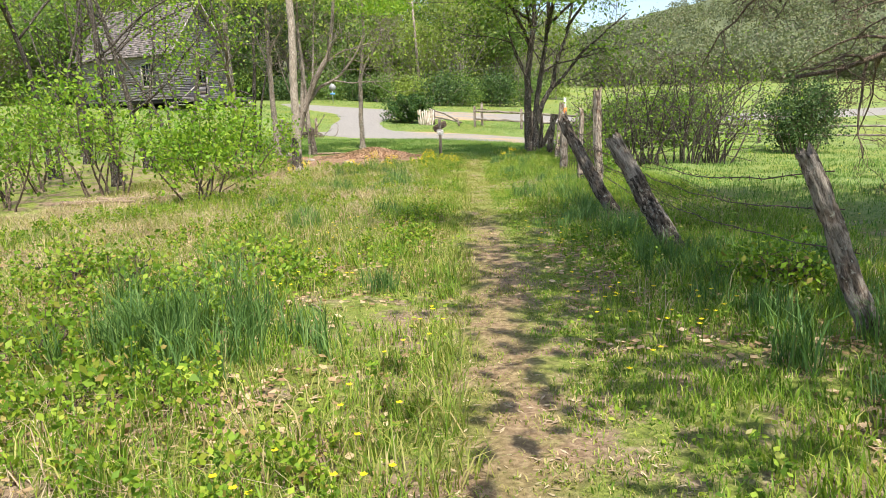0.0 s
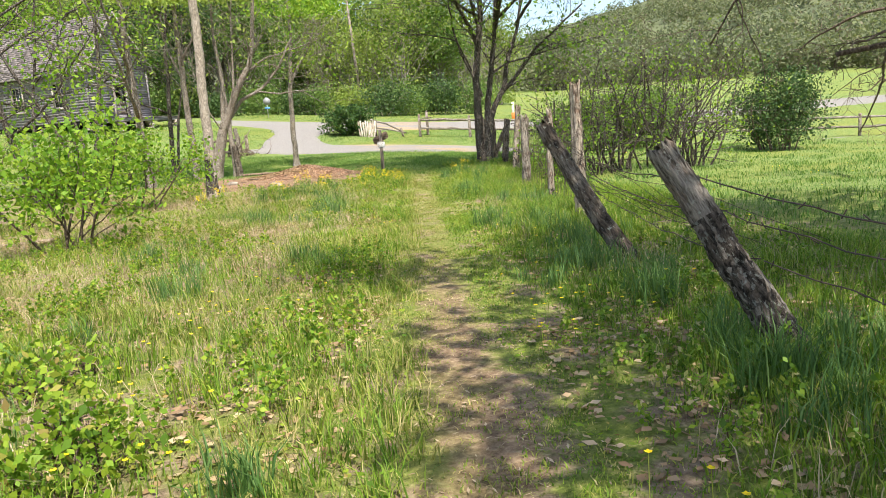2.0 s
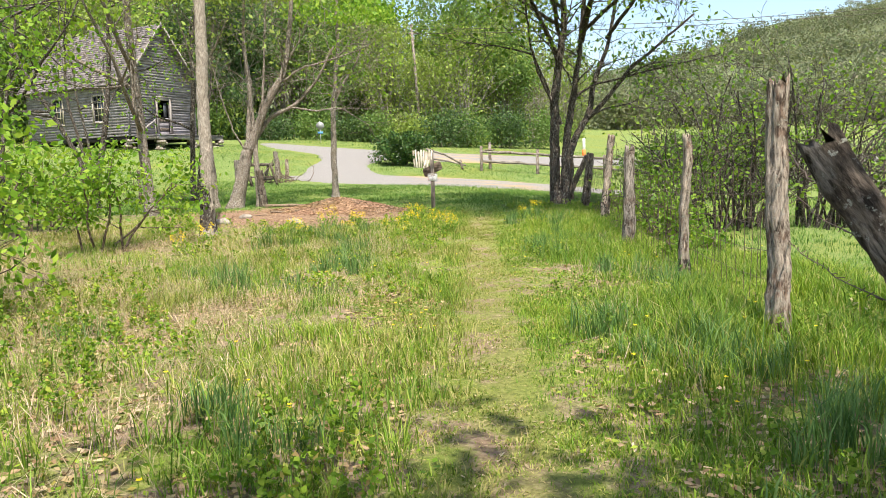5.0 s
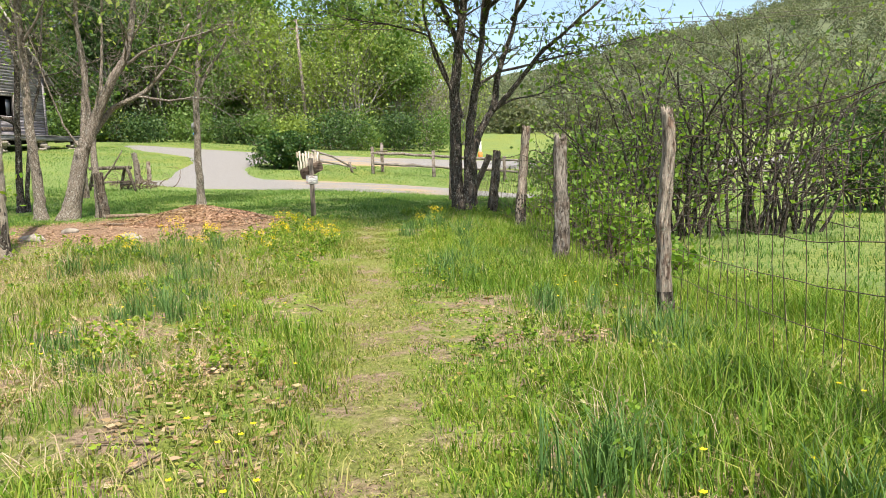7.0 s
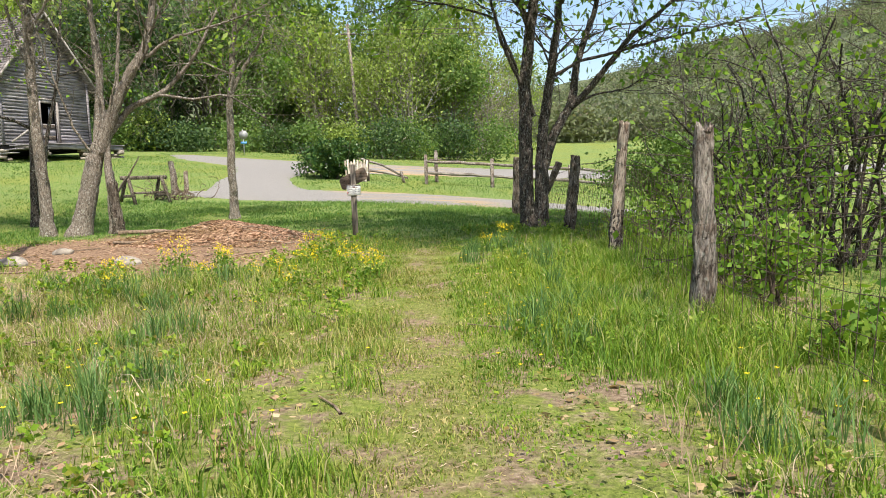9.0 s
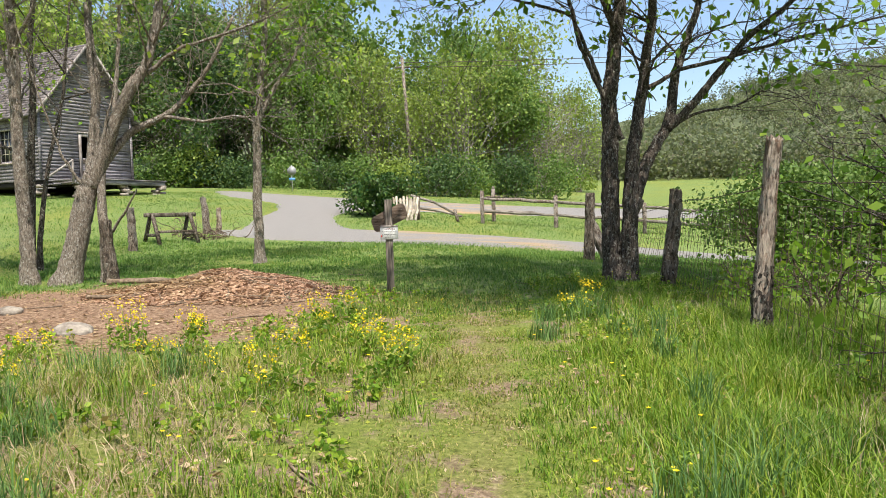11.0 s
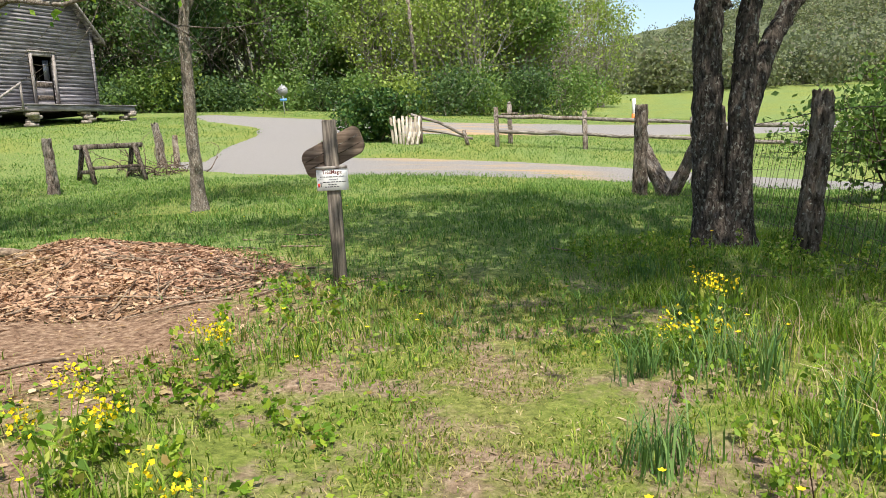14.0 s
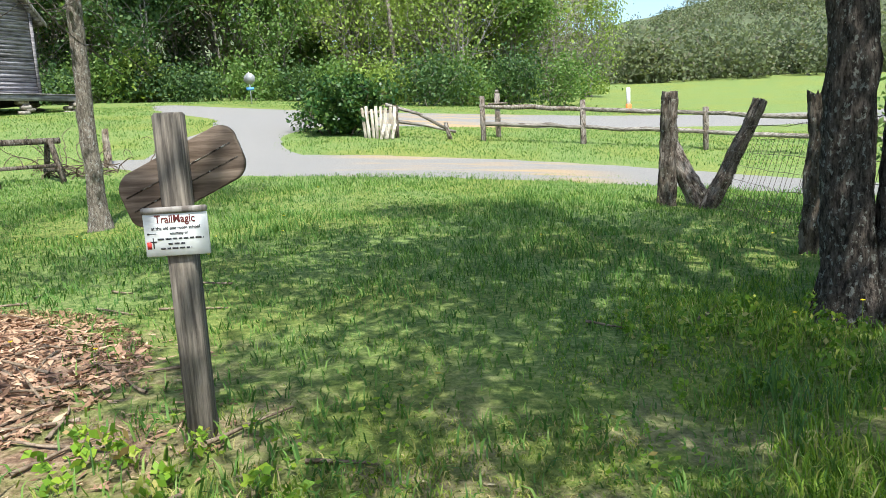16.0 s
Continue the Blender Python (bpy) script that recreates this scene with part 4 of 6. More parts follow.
def house():
    rng = np.random.default_rng(17)
    root = thing("house", (-18.0, 52.8, h(-17, 54) + 0.25), "old grey clapboard schoolhouse with shingle roof and side porch", "house", turn=63.3)
    W, L, EAVE, RIDGE, FLOOR = 5.2, 9.0, 3.95, 7.25, 0.5
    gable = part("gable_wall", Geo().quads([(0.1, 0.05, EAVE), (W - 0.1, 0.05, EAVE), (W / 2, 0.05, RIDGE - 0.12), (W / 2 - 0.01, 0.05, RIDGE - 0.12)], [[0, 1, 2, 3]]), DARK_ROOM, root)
    lap_boards(gable, W, FLOOR, RIDGE - 0.15, 0.165, lambda z: (0.0, W) if z < EAVE else (W / 2 * (z - EAVE) / (RIDGE - EAVE), W - W / 2 * (z - EAVE) / (RIDGE - EAVE)), [(2.2, 3.12, FLOOR, 2.7)], 0, rng, -1)
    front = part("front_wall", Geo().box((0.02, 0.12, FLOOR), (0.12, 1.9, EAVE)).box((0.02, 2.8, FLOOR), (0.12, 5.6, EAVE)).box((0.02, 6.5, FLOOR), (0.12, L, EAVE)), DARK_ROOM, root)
    lap_boards(front, L, FLOOR, EAVE, 0.165, lambda z: (0.0, L), [(1.9, 2.8, 1.5, 2.95), (5.6, 6.5, 1.5, 2.95)], 1, rng, -1)
    g = Geo()
    t = 0.1
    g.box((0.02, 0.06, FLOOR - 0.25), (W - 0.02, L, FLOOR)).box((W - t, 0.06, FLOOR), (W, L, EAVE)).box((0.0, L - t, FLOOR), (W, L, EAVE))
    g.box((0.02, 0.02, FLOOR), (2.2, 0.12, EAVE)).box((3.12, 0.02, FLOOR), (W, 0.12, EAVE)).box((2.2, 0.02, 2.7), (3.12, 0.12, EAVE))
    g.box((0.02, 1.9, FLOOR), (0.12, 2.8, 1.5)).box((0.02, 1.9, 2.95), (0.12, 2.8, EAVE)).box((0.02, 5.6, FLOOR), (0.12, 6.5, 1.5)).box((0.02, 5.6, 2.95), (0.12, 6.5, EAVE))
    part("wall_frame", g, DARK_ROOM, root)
    # shingle courses on both slopes
    half, rise = W / 2 + 0.42, RIDGE - EAVE + 0.5
    slope = math.hypot(half, rise)
    for side in (0, 1):
        g = Geo()
        courses = 26
        for k in range(courses):
            a, b = k / courses, (k + 1.35) / courses
            y = -0.4
            while y < L + 0.35:
                w = 0.5 + 0.5 * rng.random()
                e = min(y + w, L + 0.4)
                up = 0.05 + rng.normal(0, 0.006)
                v = []
                for yy in (y, e - 0.012):
                    for s, o in ((a, up), (b, 0.012), (b, -0.02), (a, -0.02)):
                        x = -0.42 + half * min(s, 1.0)
                        z = EAVE - 0.5 + rise * min(s, 1.0)
                        v.append((x - o * rise / slope, yy, z + o * half / slope))
                v = np.array(v)
                if side:
                    v[:, 0] = W - v[:, 0]
                g.quads(v, [[0, 1, 5, 4], [1, 2, 6, 5], [2, 3, 7, 6], [3, 0, 4, 7], [0, 3, 2, 1], [4, 5, 6, 7]])
                y = e
        part("roof", g, SHINGLE, root)
    for s in (0, 1):
        g = Geo()
        v = []
        for x, z in ((-0.45, EAVE - 0.62), (W / 2, RIDGE - 0.1)):
            for o in (0, 0.2):
                for y in (-0.44, -0.4):
                    v.append((x, y, z + o))
        v = np.array(v)
        if s:
            v[:, 0] = W - v[:, 0]
        g.quads(v, [[0, 1, 5, 4], [2, 6, 7, 3], [0, 4, 6, 2], [1, 3, 7, 5], [0, 2, 3, 1], [4, 5, 7, 6]])
        part("barge_board", g, TRIM_WOOD, root, "pale weathered barge board")
    for x in (0.0, W):
        part("corner_board", Geo().box((x - 0.07, -0.075, FLOOR), (x + 0.07, -0.05, EAVE)), SIDING, root)
    # door with six panels of boards, window light above
    door = part("door", Geo().box((2.25, 0.02, FLOOR), (3.07, 0.06, FLOOR + 1.15), None, 0.01), SIDING, root, "grey plank door, its upper half open")
    for k in range(4):
        part("rail", Geo().box((2.27, -0.005, FLOOR + 0.06 + k * 0.28), (3.05, 0.018, FLOOR + 0.27 + k * 0.28), None, 0.008), POST_DARK if k % 2 else SIDING, door)
    part("window_light", Geo().box((2.72, 0.03, FLOOR + 1.2), (2.98, 0.04, FLOOR + 2.05)), GLASS, door)
    fr = Geo().box((2.06, -0.1, FLOOR), (2.2, -0.055, 2.84)).box((3.12, -0.1, FLOOR), (3.26, -0.055, 2.84)).box((2.2, -0.1, 2.7), (3.12, -0.056, 2.86)).box((2.0, -0.13, 2.86), (3.32, -0.052, 2.93))
    part("door_frame", fr, TRIM_WOOD, root, "pale weathered door frame")
    for y in (1.9, 5.6):
        win = part("window", Geo().box((0.03, y, 1.5), (0.05, y + 0.9, 2.95)), GLASS, root)
        f = Geo().box((-0.09, y - 0.1, 1.4), (-0.052, y, 3.05)).box((-0.09, y + 0.9, 1.4), (-0.052, y + 1.0, 3.05)).box((-0.088, y, 2.95), (-0.052, y + 0.9, 3.05)).box((-0.11, y - 0.14, 1.36), (-0.05, y + 1.04, 1.42))
        part("frame", f, WHITE_PAINT, win, "worn white window frame")
        f = Geo().box((-0.02, y, 2.2), (0.025, y + 0.9, 2.25))
        for q in (0.28, 0.6):
            f.box((-0.01, y + q, 1.5), (0.026, y + q + 0.03, 2.95))
        f.box((-0.012, y, 1.84), (0.024, y + 0.9, 1.87)).box((-0.012, y, 2.57), (0.024, y + 0.9, 2.6))
        part("muntin", f, WHITE_PAINT, win)
    # porch deck with its stone piers and steps
    deck = part("porch", Geo().box((0.6, -1.75, FLOOR - 0.24), (5.8, -1.68, FLOOR + 0.0)).box((5.73, -1.68, FLOOR - 0.24), (5.8, 0.0, FLOOR)).box((0.6, -1.68, FLOOR - 0.24), (0.67, 0.0, FLOOR)), SIDING, root, "low grey plank porch on stone piers")
    for k in range(35):
        x = 0.56 + k * 0.152
        part("plank", Geo().box((x, -1.82, FLOOR + 0.002), (x + 0.144, -0.06, FLOOR + 0.04 + rng.random() * 0.006), None, 0.006), SIDING, deck)
    for x, y in ((0.9, -1.5), (3.4, -1.5), (5.5, -1.5), (0.1, 0.2), (5.0, 0.2), (0.2, 4.5), (0.2, 8.5)):
        g = Geo()
        for k in range(9):
            c = np.array([x, y, 0]) + rng.uniform(-0.22, 0.22, 3) * (1, 1, 0) + (0, 0, -0.62 + 0.105 * k)
            s = rng.uniform(0.13, 0.24, 2)
            g.box(c - (s[0], s[1], 0.07), c + (s[0], s[1], 0.07), None, 0.03, 0.012, rng)
        part("stone_pier", g, STONE, root, "rough pale fieldstone pier")
    for k in range(3):
        part("step", Geo().box((-0.15, -1.6 - 0.0, FLOOR - 0.1 - 0.19 * k), (0.55 - 0.02, -0.6, FLOOR - 0.05 - 0.19 * k)) if k == 0 else Geo().box((-0.15 - 0.28 * k, -1.6, FLOOR - 0.1 - 0.19 * k), (0.15 - 0.28 * k, -0.6, FLOOR - 0.05 - 0.19 * k)), SIDING, root)
    part("stair_rail", Geo().tube([(-0.75, -1.62, 0.55), (0.5, -1.62, 1.35)], [0.05, 0.05], 6), TRIM_WOOD, root, "sloping pale stair rail")
    part("rail_post", Geo().tube([(0.5, -1.62, 0.3), (0.5, -1.62, 1.4)], [0.045, 0.045], 6), TRIM_WOOD, root)
    part("chimney", Geo().box((W / 2 - 0.3, 5.0, RIDGE - 0.6), (W / 2 + 0.3, 5.6, RIDGE + 0.45), None, 0.02), SHINGLE, root, "short stone chimney")
    return root


house()


# ---- fence posts ----
def old_post(at, top, radius, mat, seed, label, splinter=0.06, group="old fence posts", taper=0.85, collar=None):
    """A rough round post from its foot to its top (x, y, height above the datum)."""
    rng = np.random.default_rng(seed)
    zb = h(*at) - 0.2
    root = thing("fence_post", (at[0], at[1], zb), label, "fence post", group)
    n, sides = 60, 28
    a, b = np.zeros(3), np.array([top[0] - at[0], top[1] - at[1], top[2] - zb])
    u = np.linspace(0, 1, n)[:, None]
    pts = a + (b - a) * u + np.cumsum(rng.normal(0, 0.003, (n, 3)), 0)
    rad = radius * (1 + 0.25 * (1 - u[:, 0]) ** 3) * (1 - (1 - taper) * u[:, 0]) * (1 + 0.03 * np.cumsum(rng.normal(0, 0.35, n)) / 3)
    g = Geo()
    th = np.linspace(0, 2 * np.pi, sides, endpoint=False)
    lobes = 1 + 0.08 * np.sin(2 * th + seed) + 0.06 * np.sin(3 * th + 2.3 * seed) + 0.05 * np.sin(5 * th + seed * 0.7)
    d = (b - a) / np.linalg.norm(b - a)
    sx = np.cross(d, (0, 1, 0))
    sx /= np.linalg.norm(sx)
    sy = np.cross(d, sx)
    # long checks and raised plates that run with the grain
    rows_of = rng.normal(size=(n // 5 + 2, sides))
    w = np.arange(n)[:, None] / 5.0
    k0 = w[:, 0].astype(int)
    fr = w - k0[:, None]
    plates = np.clip((rows_of[k0] * (1 - fr) + rows_of[k0 + 1] * fr) * 1.5, -1.3, 1)
    ring = pts[:, None] + (rad[:, None] * lobes * (1 + 0.075 * plates + 0.02 * rng.normal(size=(n, sides))))[..., None] * (np.cos(th)[:, None] * sx + np.sin(th)[:, None] * sy)
    ring[-1] += d * rng.uniform(-splinter, splinter, (sides, 1))
    v = np.vstack([ring.reshape(-1, 3), ring[-1].mean(0)[None] - d * splinter * 0.6])
    f = [[i * sides + j, i * sides + (j + 1) % sides, (i + 1) * sides + (j + 1) % sides, (i + 1) * sides + j] for i in range(n - 1) for j in range(sides)]
    e, c = (n - 1) * sides, n * sides
    f += [[e + j, e + j + 1, e + (j + 2) % sides, c] for j in range(0, sides, 2)]
    tilt = Vector((0, 0, 1)).rotation_difference(Vector(d)).to_matrix()
    g.quads(v @ np.array(tilt), f)
    part("shaft", g, mat, root).matrix_basis = tilt.to_4x4()
    if collar:
        k = Geo()
        m = int(n * collar)
        k.tube(pts[:m] @ np.array(tilt), rad[:m] * 1.05, 26, cap=False, rough=0.075, rng=rng)
        part("bark", k, BARK_DARK, root, "dark flaking bark").matrix_basis = tilt.to_4x4()
    return root


LEAN = "leaning weathered round fence post with furrowed bark"
old_post((2.62, 4.3), (2.1, 4.35, 1.1), 0.062, POST_WOOD, 1, "weathered grey fence post with splintered top", 0.05)
old_post((2.35, 6.95), (1.73, 7.5, 1.07), 0.085, POST_WOOD, 2, LEAN, 0.03, collar=0.7)
old_post((2.55, 10.4), (1.85, 11.3, 1.25), 0.085, POST_DARK, 3, LEAN, 0.05)
old_post((2.98, 14.2), (2.97, 14.25, 1.78), 0.085, POST_PALE, 4, "upright pale fence post with broken top", 0.06)
old_post((3.23, 17.3), (3.27, 17.3, 1.48), 0.06, POST_PALE, 5, "slim pale fence post with dark foot", 0.06, collar=0.28)
old_post((3.4, 20.8), (3.47, 20.85, 1.38), 0.1, POST_WOOD, 6, "stout grey fence post with hollow split top", 0.08)
old_post((3.86, 25.0), (4.13, 25.05, 1.76), 0.085, POST_PALE, 7, "tall weathered fence post leaning slightly", 0.03, collar=0.45)
old_post((4.24, 29.4), (4.44, 29.45, 1.42), 0.1, POST_DARK, 8, "stout dark leaning fence post", 0.02)
old_post((4.3, 31.9), (4.33, 31.9, 1.4), 0.085, POST_DARK, 20, "dark fence post behind the many-stemmed tree", 0.03)
old_post((4.43, 36.7), (4.52, 36.7, 1.6), 0.115, POST_DARK, 9, "dark upright gatepost beside the gravel drive", 0.015, taper=0.95)
old_post((4.78, 36.2), (5.66, 36.25, 1.46), 0.11, POST_DARK, 10, "dark post leaning away from the gatepost", 0.02)
old_post((4.95, 36.55), (4.42, 36.75, 0.9), 0.1, POST_WOOD, 12, "grey log leaning on the gatepost", 0.02)
old_post((5.08, 36.45), (4.55, 36.9, 0.82), 0.09, POST_WOOD, 13, "grey log leaning on the gatepost", 0.02)
old_post((-7.92, 38.75), (-7.95, 38.75, 1.68), 0.11, POST_WOOD, 14, "grey stub post beside the sawhorse", 0.02)
old_post((-7.35, 43.5), (-7.5, 43.5, 2.08), 0.12, POST_WOOD, 15, "grey gatepost wrapped with vine", 0.06)
old_post((-7.0, 43.6), (-7.0, 43.6, 1.72), 0.09, POST_PALE, 16, "pale split stub post", 0.06)
old_post((-5.1, 31.0), (-5.15, 31.0, 1.2), 0.12, POST_DARK, 18, "dark rotting stump beside the grey tree", 0.08)
old_post((-9.6, 33.0), (-9.6, 33.0, 1.35), 0.05, POST_DARK, 19, "thin dark stake in the grass", 0.02)


def sawhorse():
    x, y = -7.75, 41.2
    root = thing("sawhorse", (x, y, h(x, y)), "old dark wooden sawhorse overgrown with vine", "sawhorse", turn=48)
    part("beam", Geo().box((-0.85, -0.06, 0.8), (0.85, 0.06, 0.93), None, 0.015), POST_DARK, root)
    for sx in (-0.62, 0.62):
        for sy in (-1, 1):
            part("leg", Geo().tube([(sx, sy * 0.05, 0.9), (sx * 1.04, sy * 0.5, -0.06)], [0.062, 0.062], 4), POST_DARK, root)
        part("brace", Geo().box((sx - 0.04, -0.42, 0.2), (sx + 0.04, 0.42, 0.3), None, 0.01), POST_DARK, root)
    part("lower_rail", Geo().box((-0.6, -0.36, 0.302), (0.6, -0.28, 0.38), None, 0.01), POST_DARK, root)


sawhorse()
rv = np.random.default_rng(44)
vine = thing("vine", (-7.4, 42.5, h(-7.4, 42.5)), "bare tangled vine climbing the stub posts", "vine")
for k in range(40):
    g = Geo()
    g.tube(branch_line((rv.normal(0, 0.5), rv.normal(0, 0.35), -0.05), (rv.normal(0, 0.9), rv.normal(0, 0.5), 0.8), 1.6, rv, 0.9, -0.25, 11), np.linspace(0.018, 0.006, 12), 4)
    part("stem", g, BARK_TWIG, vine)

# ---- split-rail fence along the road ----
FENCE = [(2.3, 47.7), (5.2, 47.6), (8.5, 46.8), (11.8, 45.6), (15.1, 44.6), (18.5, 43.8), (22, 43), (25.5, 42.2), (29, 41.4)]
rail_fence = thing("rail_fence", (0, 0, 0), "weathered grey split-rail fence along the road", "fence")
rr = np.random.default_rng(3)
for x, y in FENCE:
    g = Geo()
    g.box((x - 0.075, y - 0.06, h(x, y) - 0.2), (x + 0.075, y + 0.06, h(x, y) + 1.22 + rr.normal(0, 0.04)), None, 0.02, 0.008, rr)
    part("post", g, POST_WOOD, rail_fence)
for (x0, y0), (x1, y1) in zip(FENCE[:-1], FENCE[1:]):
    for z in (0.5, 1.02):
        if z > 1 and x0 < 3:
            z = 1.0
        s = np.linspace(-0.03, 1.03, 7)[:, None]
        p = np.array([x0, y0, h(x0, y0) + z]) * (1 - s) + np.array([x1, y1, h(x1, y1) + z]) * s
        p[1:-1] += rr.normal(0, 0.018, (5, 3))
        part("rail", Geo().tube(p, 0.06 + 0.012 * np.sin(np.linspace(0, 3, 7)), 6, rough=0.12, rng=rr), RAIL_WOOD if z < 1 or x0 > 3 else POST_WOOD, rail_fence)
tp = thing("marker_post", (2.83, 49.0, h(2.83, 49)), "grey wooden post with a flat cross plate", "post")
part("shaft", Geo().box((-0.08, -0.08, -0.2), (0.08, 0.08, 1.36), None, 0.02), POST_WOOD, tp)
part("plate", Geo().box((-0.28, -0.2, 1.0), (0.28, 0.2, 1.06), None, 0.01), POST_WOOD, tp)
part("cap", Geo().box((-0.06, -0.06, 1.36), (0.06, 0.06, 1.45), None, 0.02), POST_WOOD, tp)

# the leaning white pickets by the bush
gate = thing("picket_gate", (-0.75, 47.9, h(-0.75, 47.9)), "pale worn picket gate propped beside an ivy bush", "gate")
for k in range(8):
    x = -0.42 + k * 0.115
    m = Matrix.Translation((x, -0.12 * (k % 2), -0.05)) @ pose(0, 0, 0, -8, -5 + 1.6 * k, 0)
    part("picket", Geo().box((-0.045, -0.012, 0), (0.045, 0.012, 0.98 + 0.05 * math.sin(2.3 * k)), m, 0.006), WHITE_PAINT, gate)
for k in range(3):
    m = Matrix.Translation((0.05 + 0.16 * k, -0.3, -0.03)) @ pose(0, 0, 0, -28, 14, 0)
    part("picket", Geo().box((-0.045, -0.012, 0), (0.045, 0.012, 0.5), m, 0.006), WHITE_PAINT, gate)
for z in (0.25, 0.75):
    part("cross_rail", Geo().box((-0.48, 0.03, z), (0.48, 0.07, z + 0.08), pose(0, 0.06, 0, -8, 0, 0), 0.006), POST_PALE, gate)
part("gate_post", Geo().box((0.44, 0.1, -0.2), (0.56, 0.22, 0.95), None, 0.015), POST_DARK, gate, "dark gatepost")
fallen = thing("fallen_rail", (0, 0, 0), "fallen grey fence rails sloping to the grass", "rail")
part("rail", Geo().tube([(-0.55, 48.05, h(-0.5, 48) + 0.98), (0.4, 48.2, h(0.4, 48.2) + 0.72), (1.25, 48.0, h(1.25, 48) + 0.3)], [0.06, 0.055, 0.05], 6, rough=0.08), RAIL_WOOD, fallen)
part("rail", Geo().tube([(-0.3, 48.2, h(-0.3, 48.2) + 0.48), (0.6, 48.1, h(0.6, 48) + 0.4), (1.5, 48.0, h(1.5, 48) + 0.22)], [0.055, 0.055, 0.05], 6, rough=0.08), RAIL_WOOD, fallen)
part("post", Geo().tube([(1.35, 48.02, h(1.35, 48) - 0.1), (1.2, 48.0, h(1.2, 48) + 0.5)], [0.07, 0.06], 6, rough=0.08), POST_WOOD, fallen)

# ---- signs ----
def words(text, size, at, mat, parent, name="lettering", squeeze=1.0):
    """Built-in lettering as a mesh standing upright, facing -y."""
    c = bpy.data.curves.new(name, "FONT")
    c.body, c.size, c.extrude, c.offset = text, size, 0.0006, 0.016 * size
    c.align_x, c.align_y = "CENTER", "CENTER"
    tmp = new("tmp", c)
    me = bpy.data.meshes.new_from_object(tmp.evaluated_get(bpy.context.evaluated_depsgraph_get()))
    bpy.data.objects.remove(tmp)
    me.transform(pose(*at, 90, 0, 0) @ Matrix.Diagonal((squeeze, 1, 1, 1)))
    me.materials.clear()
    me.materials.append(mat)
    ob = new(name, me)
    ob.parent = parent
    return ob


def trail_sign():
    root = thing("trail_sign", (0.055, 28.4, h(0.055, 28.4)), "brown wooden trail signpost with a small white notice", "sign", turn=4)
    g = Geo().box((-0.053, -0.053, -0.25), (0.053, 0.053, 1.37 - h(0.055, 28.4)), None, 0.008, 0.0015)
    part("post", g, SIGN_POST, root, "weathered square wooden post")
    # the lozenge board behind the post
    n, a, b, r = 40, 0.265, 0.115, 0.07
    th = np.linspace(0, 2 * np.pi, n, endpoint=False)
    xx = np.sign(np.cos(th)) * (a - r) + r * np.cos(th)
    zz = np.sign(np.sin(th)) * (b - r) + r * np.sin(th)
    xx += 0.025 * np.where(xx > 0, zz / b, zz / b) * 0.6
    m = pose(0.01, 0.075, 1.08, 0, -25, 0)
    v = [(x, y, z) for y in (-0.018, 0.018) for x, z in zip(xx, zz)] + [(x * 0.97, -0.021, z * 0.93) for x, z in zip(xx, zz)]
    v = np.array(v) @ np.array(m.to_3x3()).T + np.array(m.translation)
    f = [[k, (k + 1) % n, n + (k + 1) % n, n + k] for k in range(n)] + [[k, 2 * n + k, 2 * n + (k + 1) % n, (k + 1) % n] for k in range(n)]
    f += [[2 * n + s, 2 * n + n - 1 - s, 2 * n + n - 2 - s, 2 * n + s + 1] for s in range(n // 2 - 1)]
    f += [[n + s, n + s + 1, n + n - 2 - s, n + n - 1 - s] for s in range(n // 2 - 1)]
    board = part("board", Geo().quads(v, f), SIGN_WOOD, root, "brown rounded plank board set aslant")
    for z in (-0.035, 0.028):
        part("groove", Geo().box((-0.24, -0.0225, z - 0.003), (0.24, -0.0205, z + 0.003), m), POST_DARK, board)
    notice = part("notice", Geo().box((-0.125, -0.075, 0.775), (0.125, -0.06, 0.945), None, 0.003), WHITE, root, "white hand-lettered notice board")
    part("notice_rail", Geo().box((-0.128, -0.084, 0.947), (0.125, -0.054, 0.97), None, 0.004), TRIM_WOOD, notice, "pale wooden strip")
    words("TrailMagic", 0.044, (0.0, -0.0765, 0.922), INK_RED, notice, squeeze=0.86)
    words("at the old one room school", 0.0185, (0.0, -0.0765, 0.887), INK, notice, squeeze=0.92)
    words("courtesy of", 0.015, (0.01, -0.0765, 0.866), INK, notice)
    part("arrow", Geo().box((-0.112, -0.0765, 0.866), (-0.078, -0.0755, 0.868)).box((-0.114, -0.0765, 0.8635), (-0.106, -0.0755, 0.8705)), INK, notice)
    for z, a0, a1 in ((0.844, -0.075, 0.105), (0.824, -0.035, 0.03), (0.806, -0.065, 0.055)):
        x = a0
        while x < a1:
            w = 0.008 + 0.02 * random.random()
            part("ink_bar", Geo().box((x, -0.0765, z - 0.0035), (min(x + w, a1), -0.0755, z + 0.0035)), INK, notice)
            x += w + 0.006
    part("mark", Geo().box((-0.094, -0.0765, 0.808), (-0.089, -0.0755, 0.85)).box((-0.104, -0.0765, 0.832), (-0.08, -0.0755, 0.837)), INK, notice)
    part("mark", Geo().box((-0.117, -0.0765, 0.806), (-0.1, -0.0755, 0.835), None, 0.0), FLAME_RED, notice)


trail_sign()


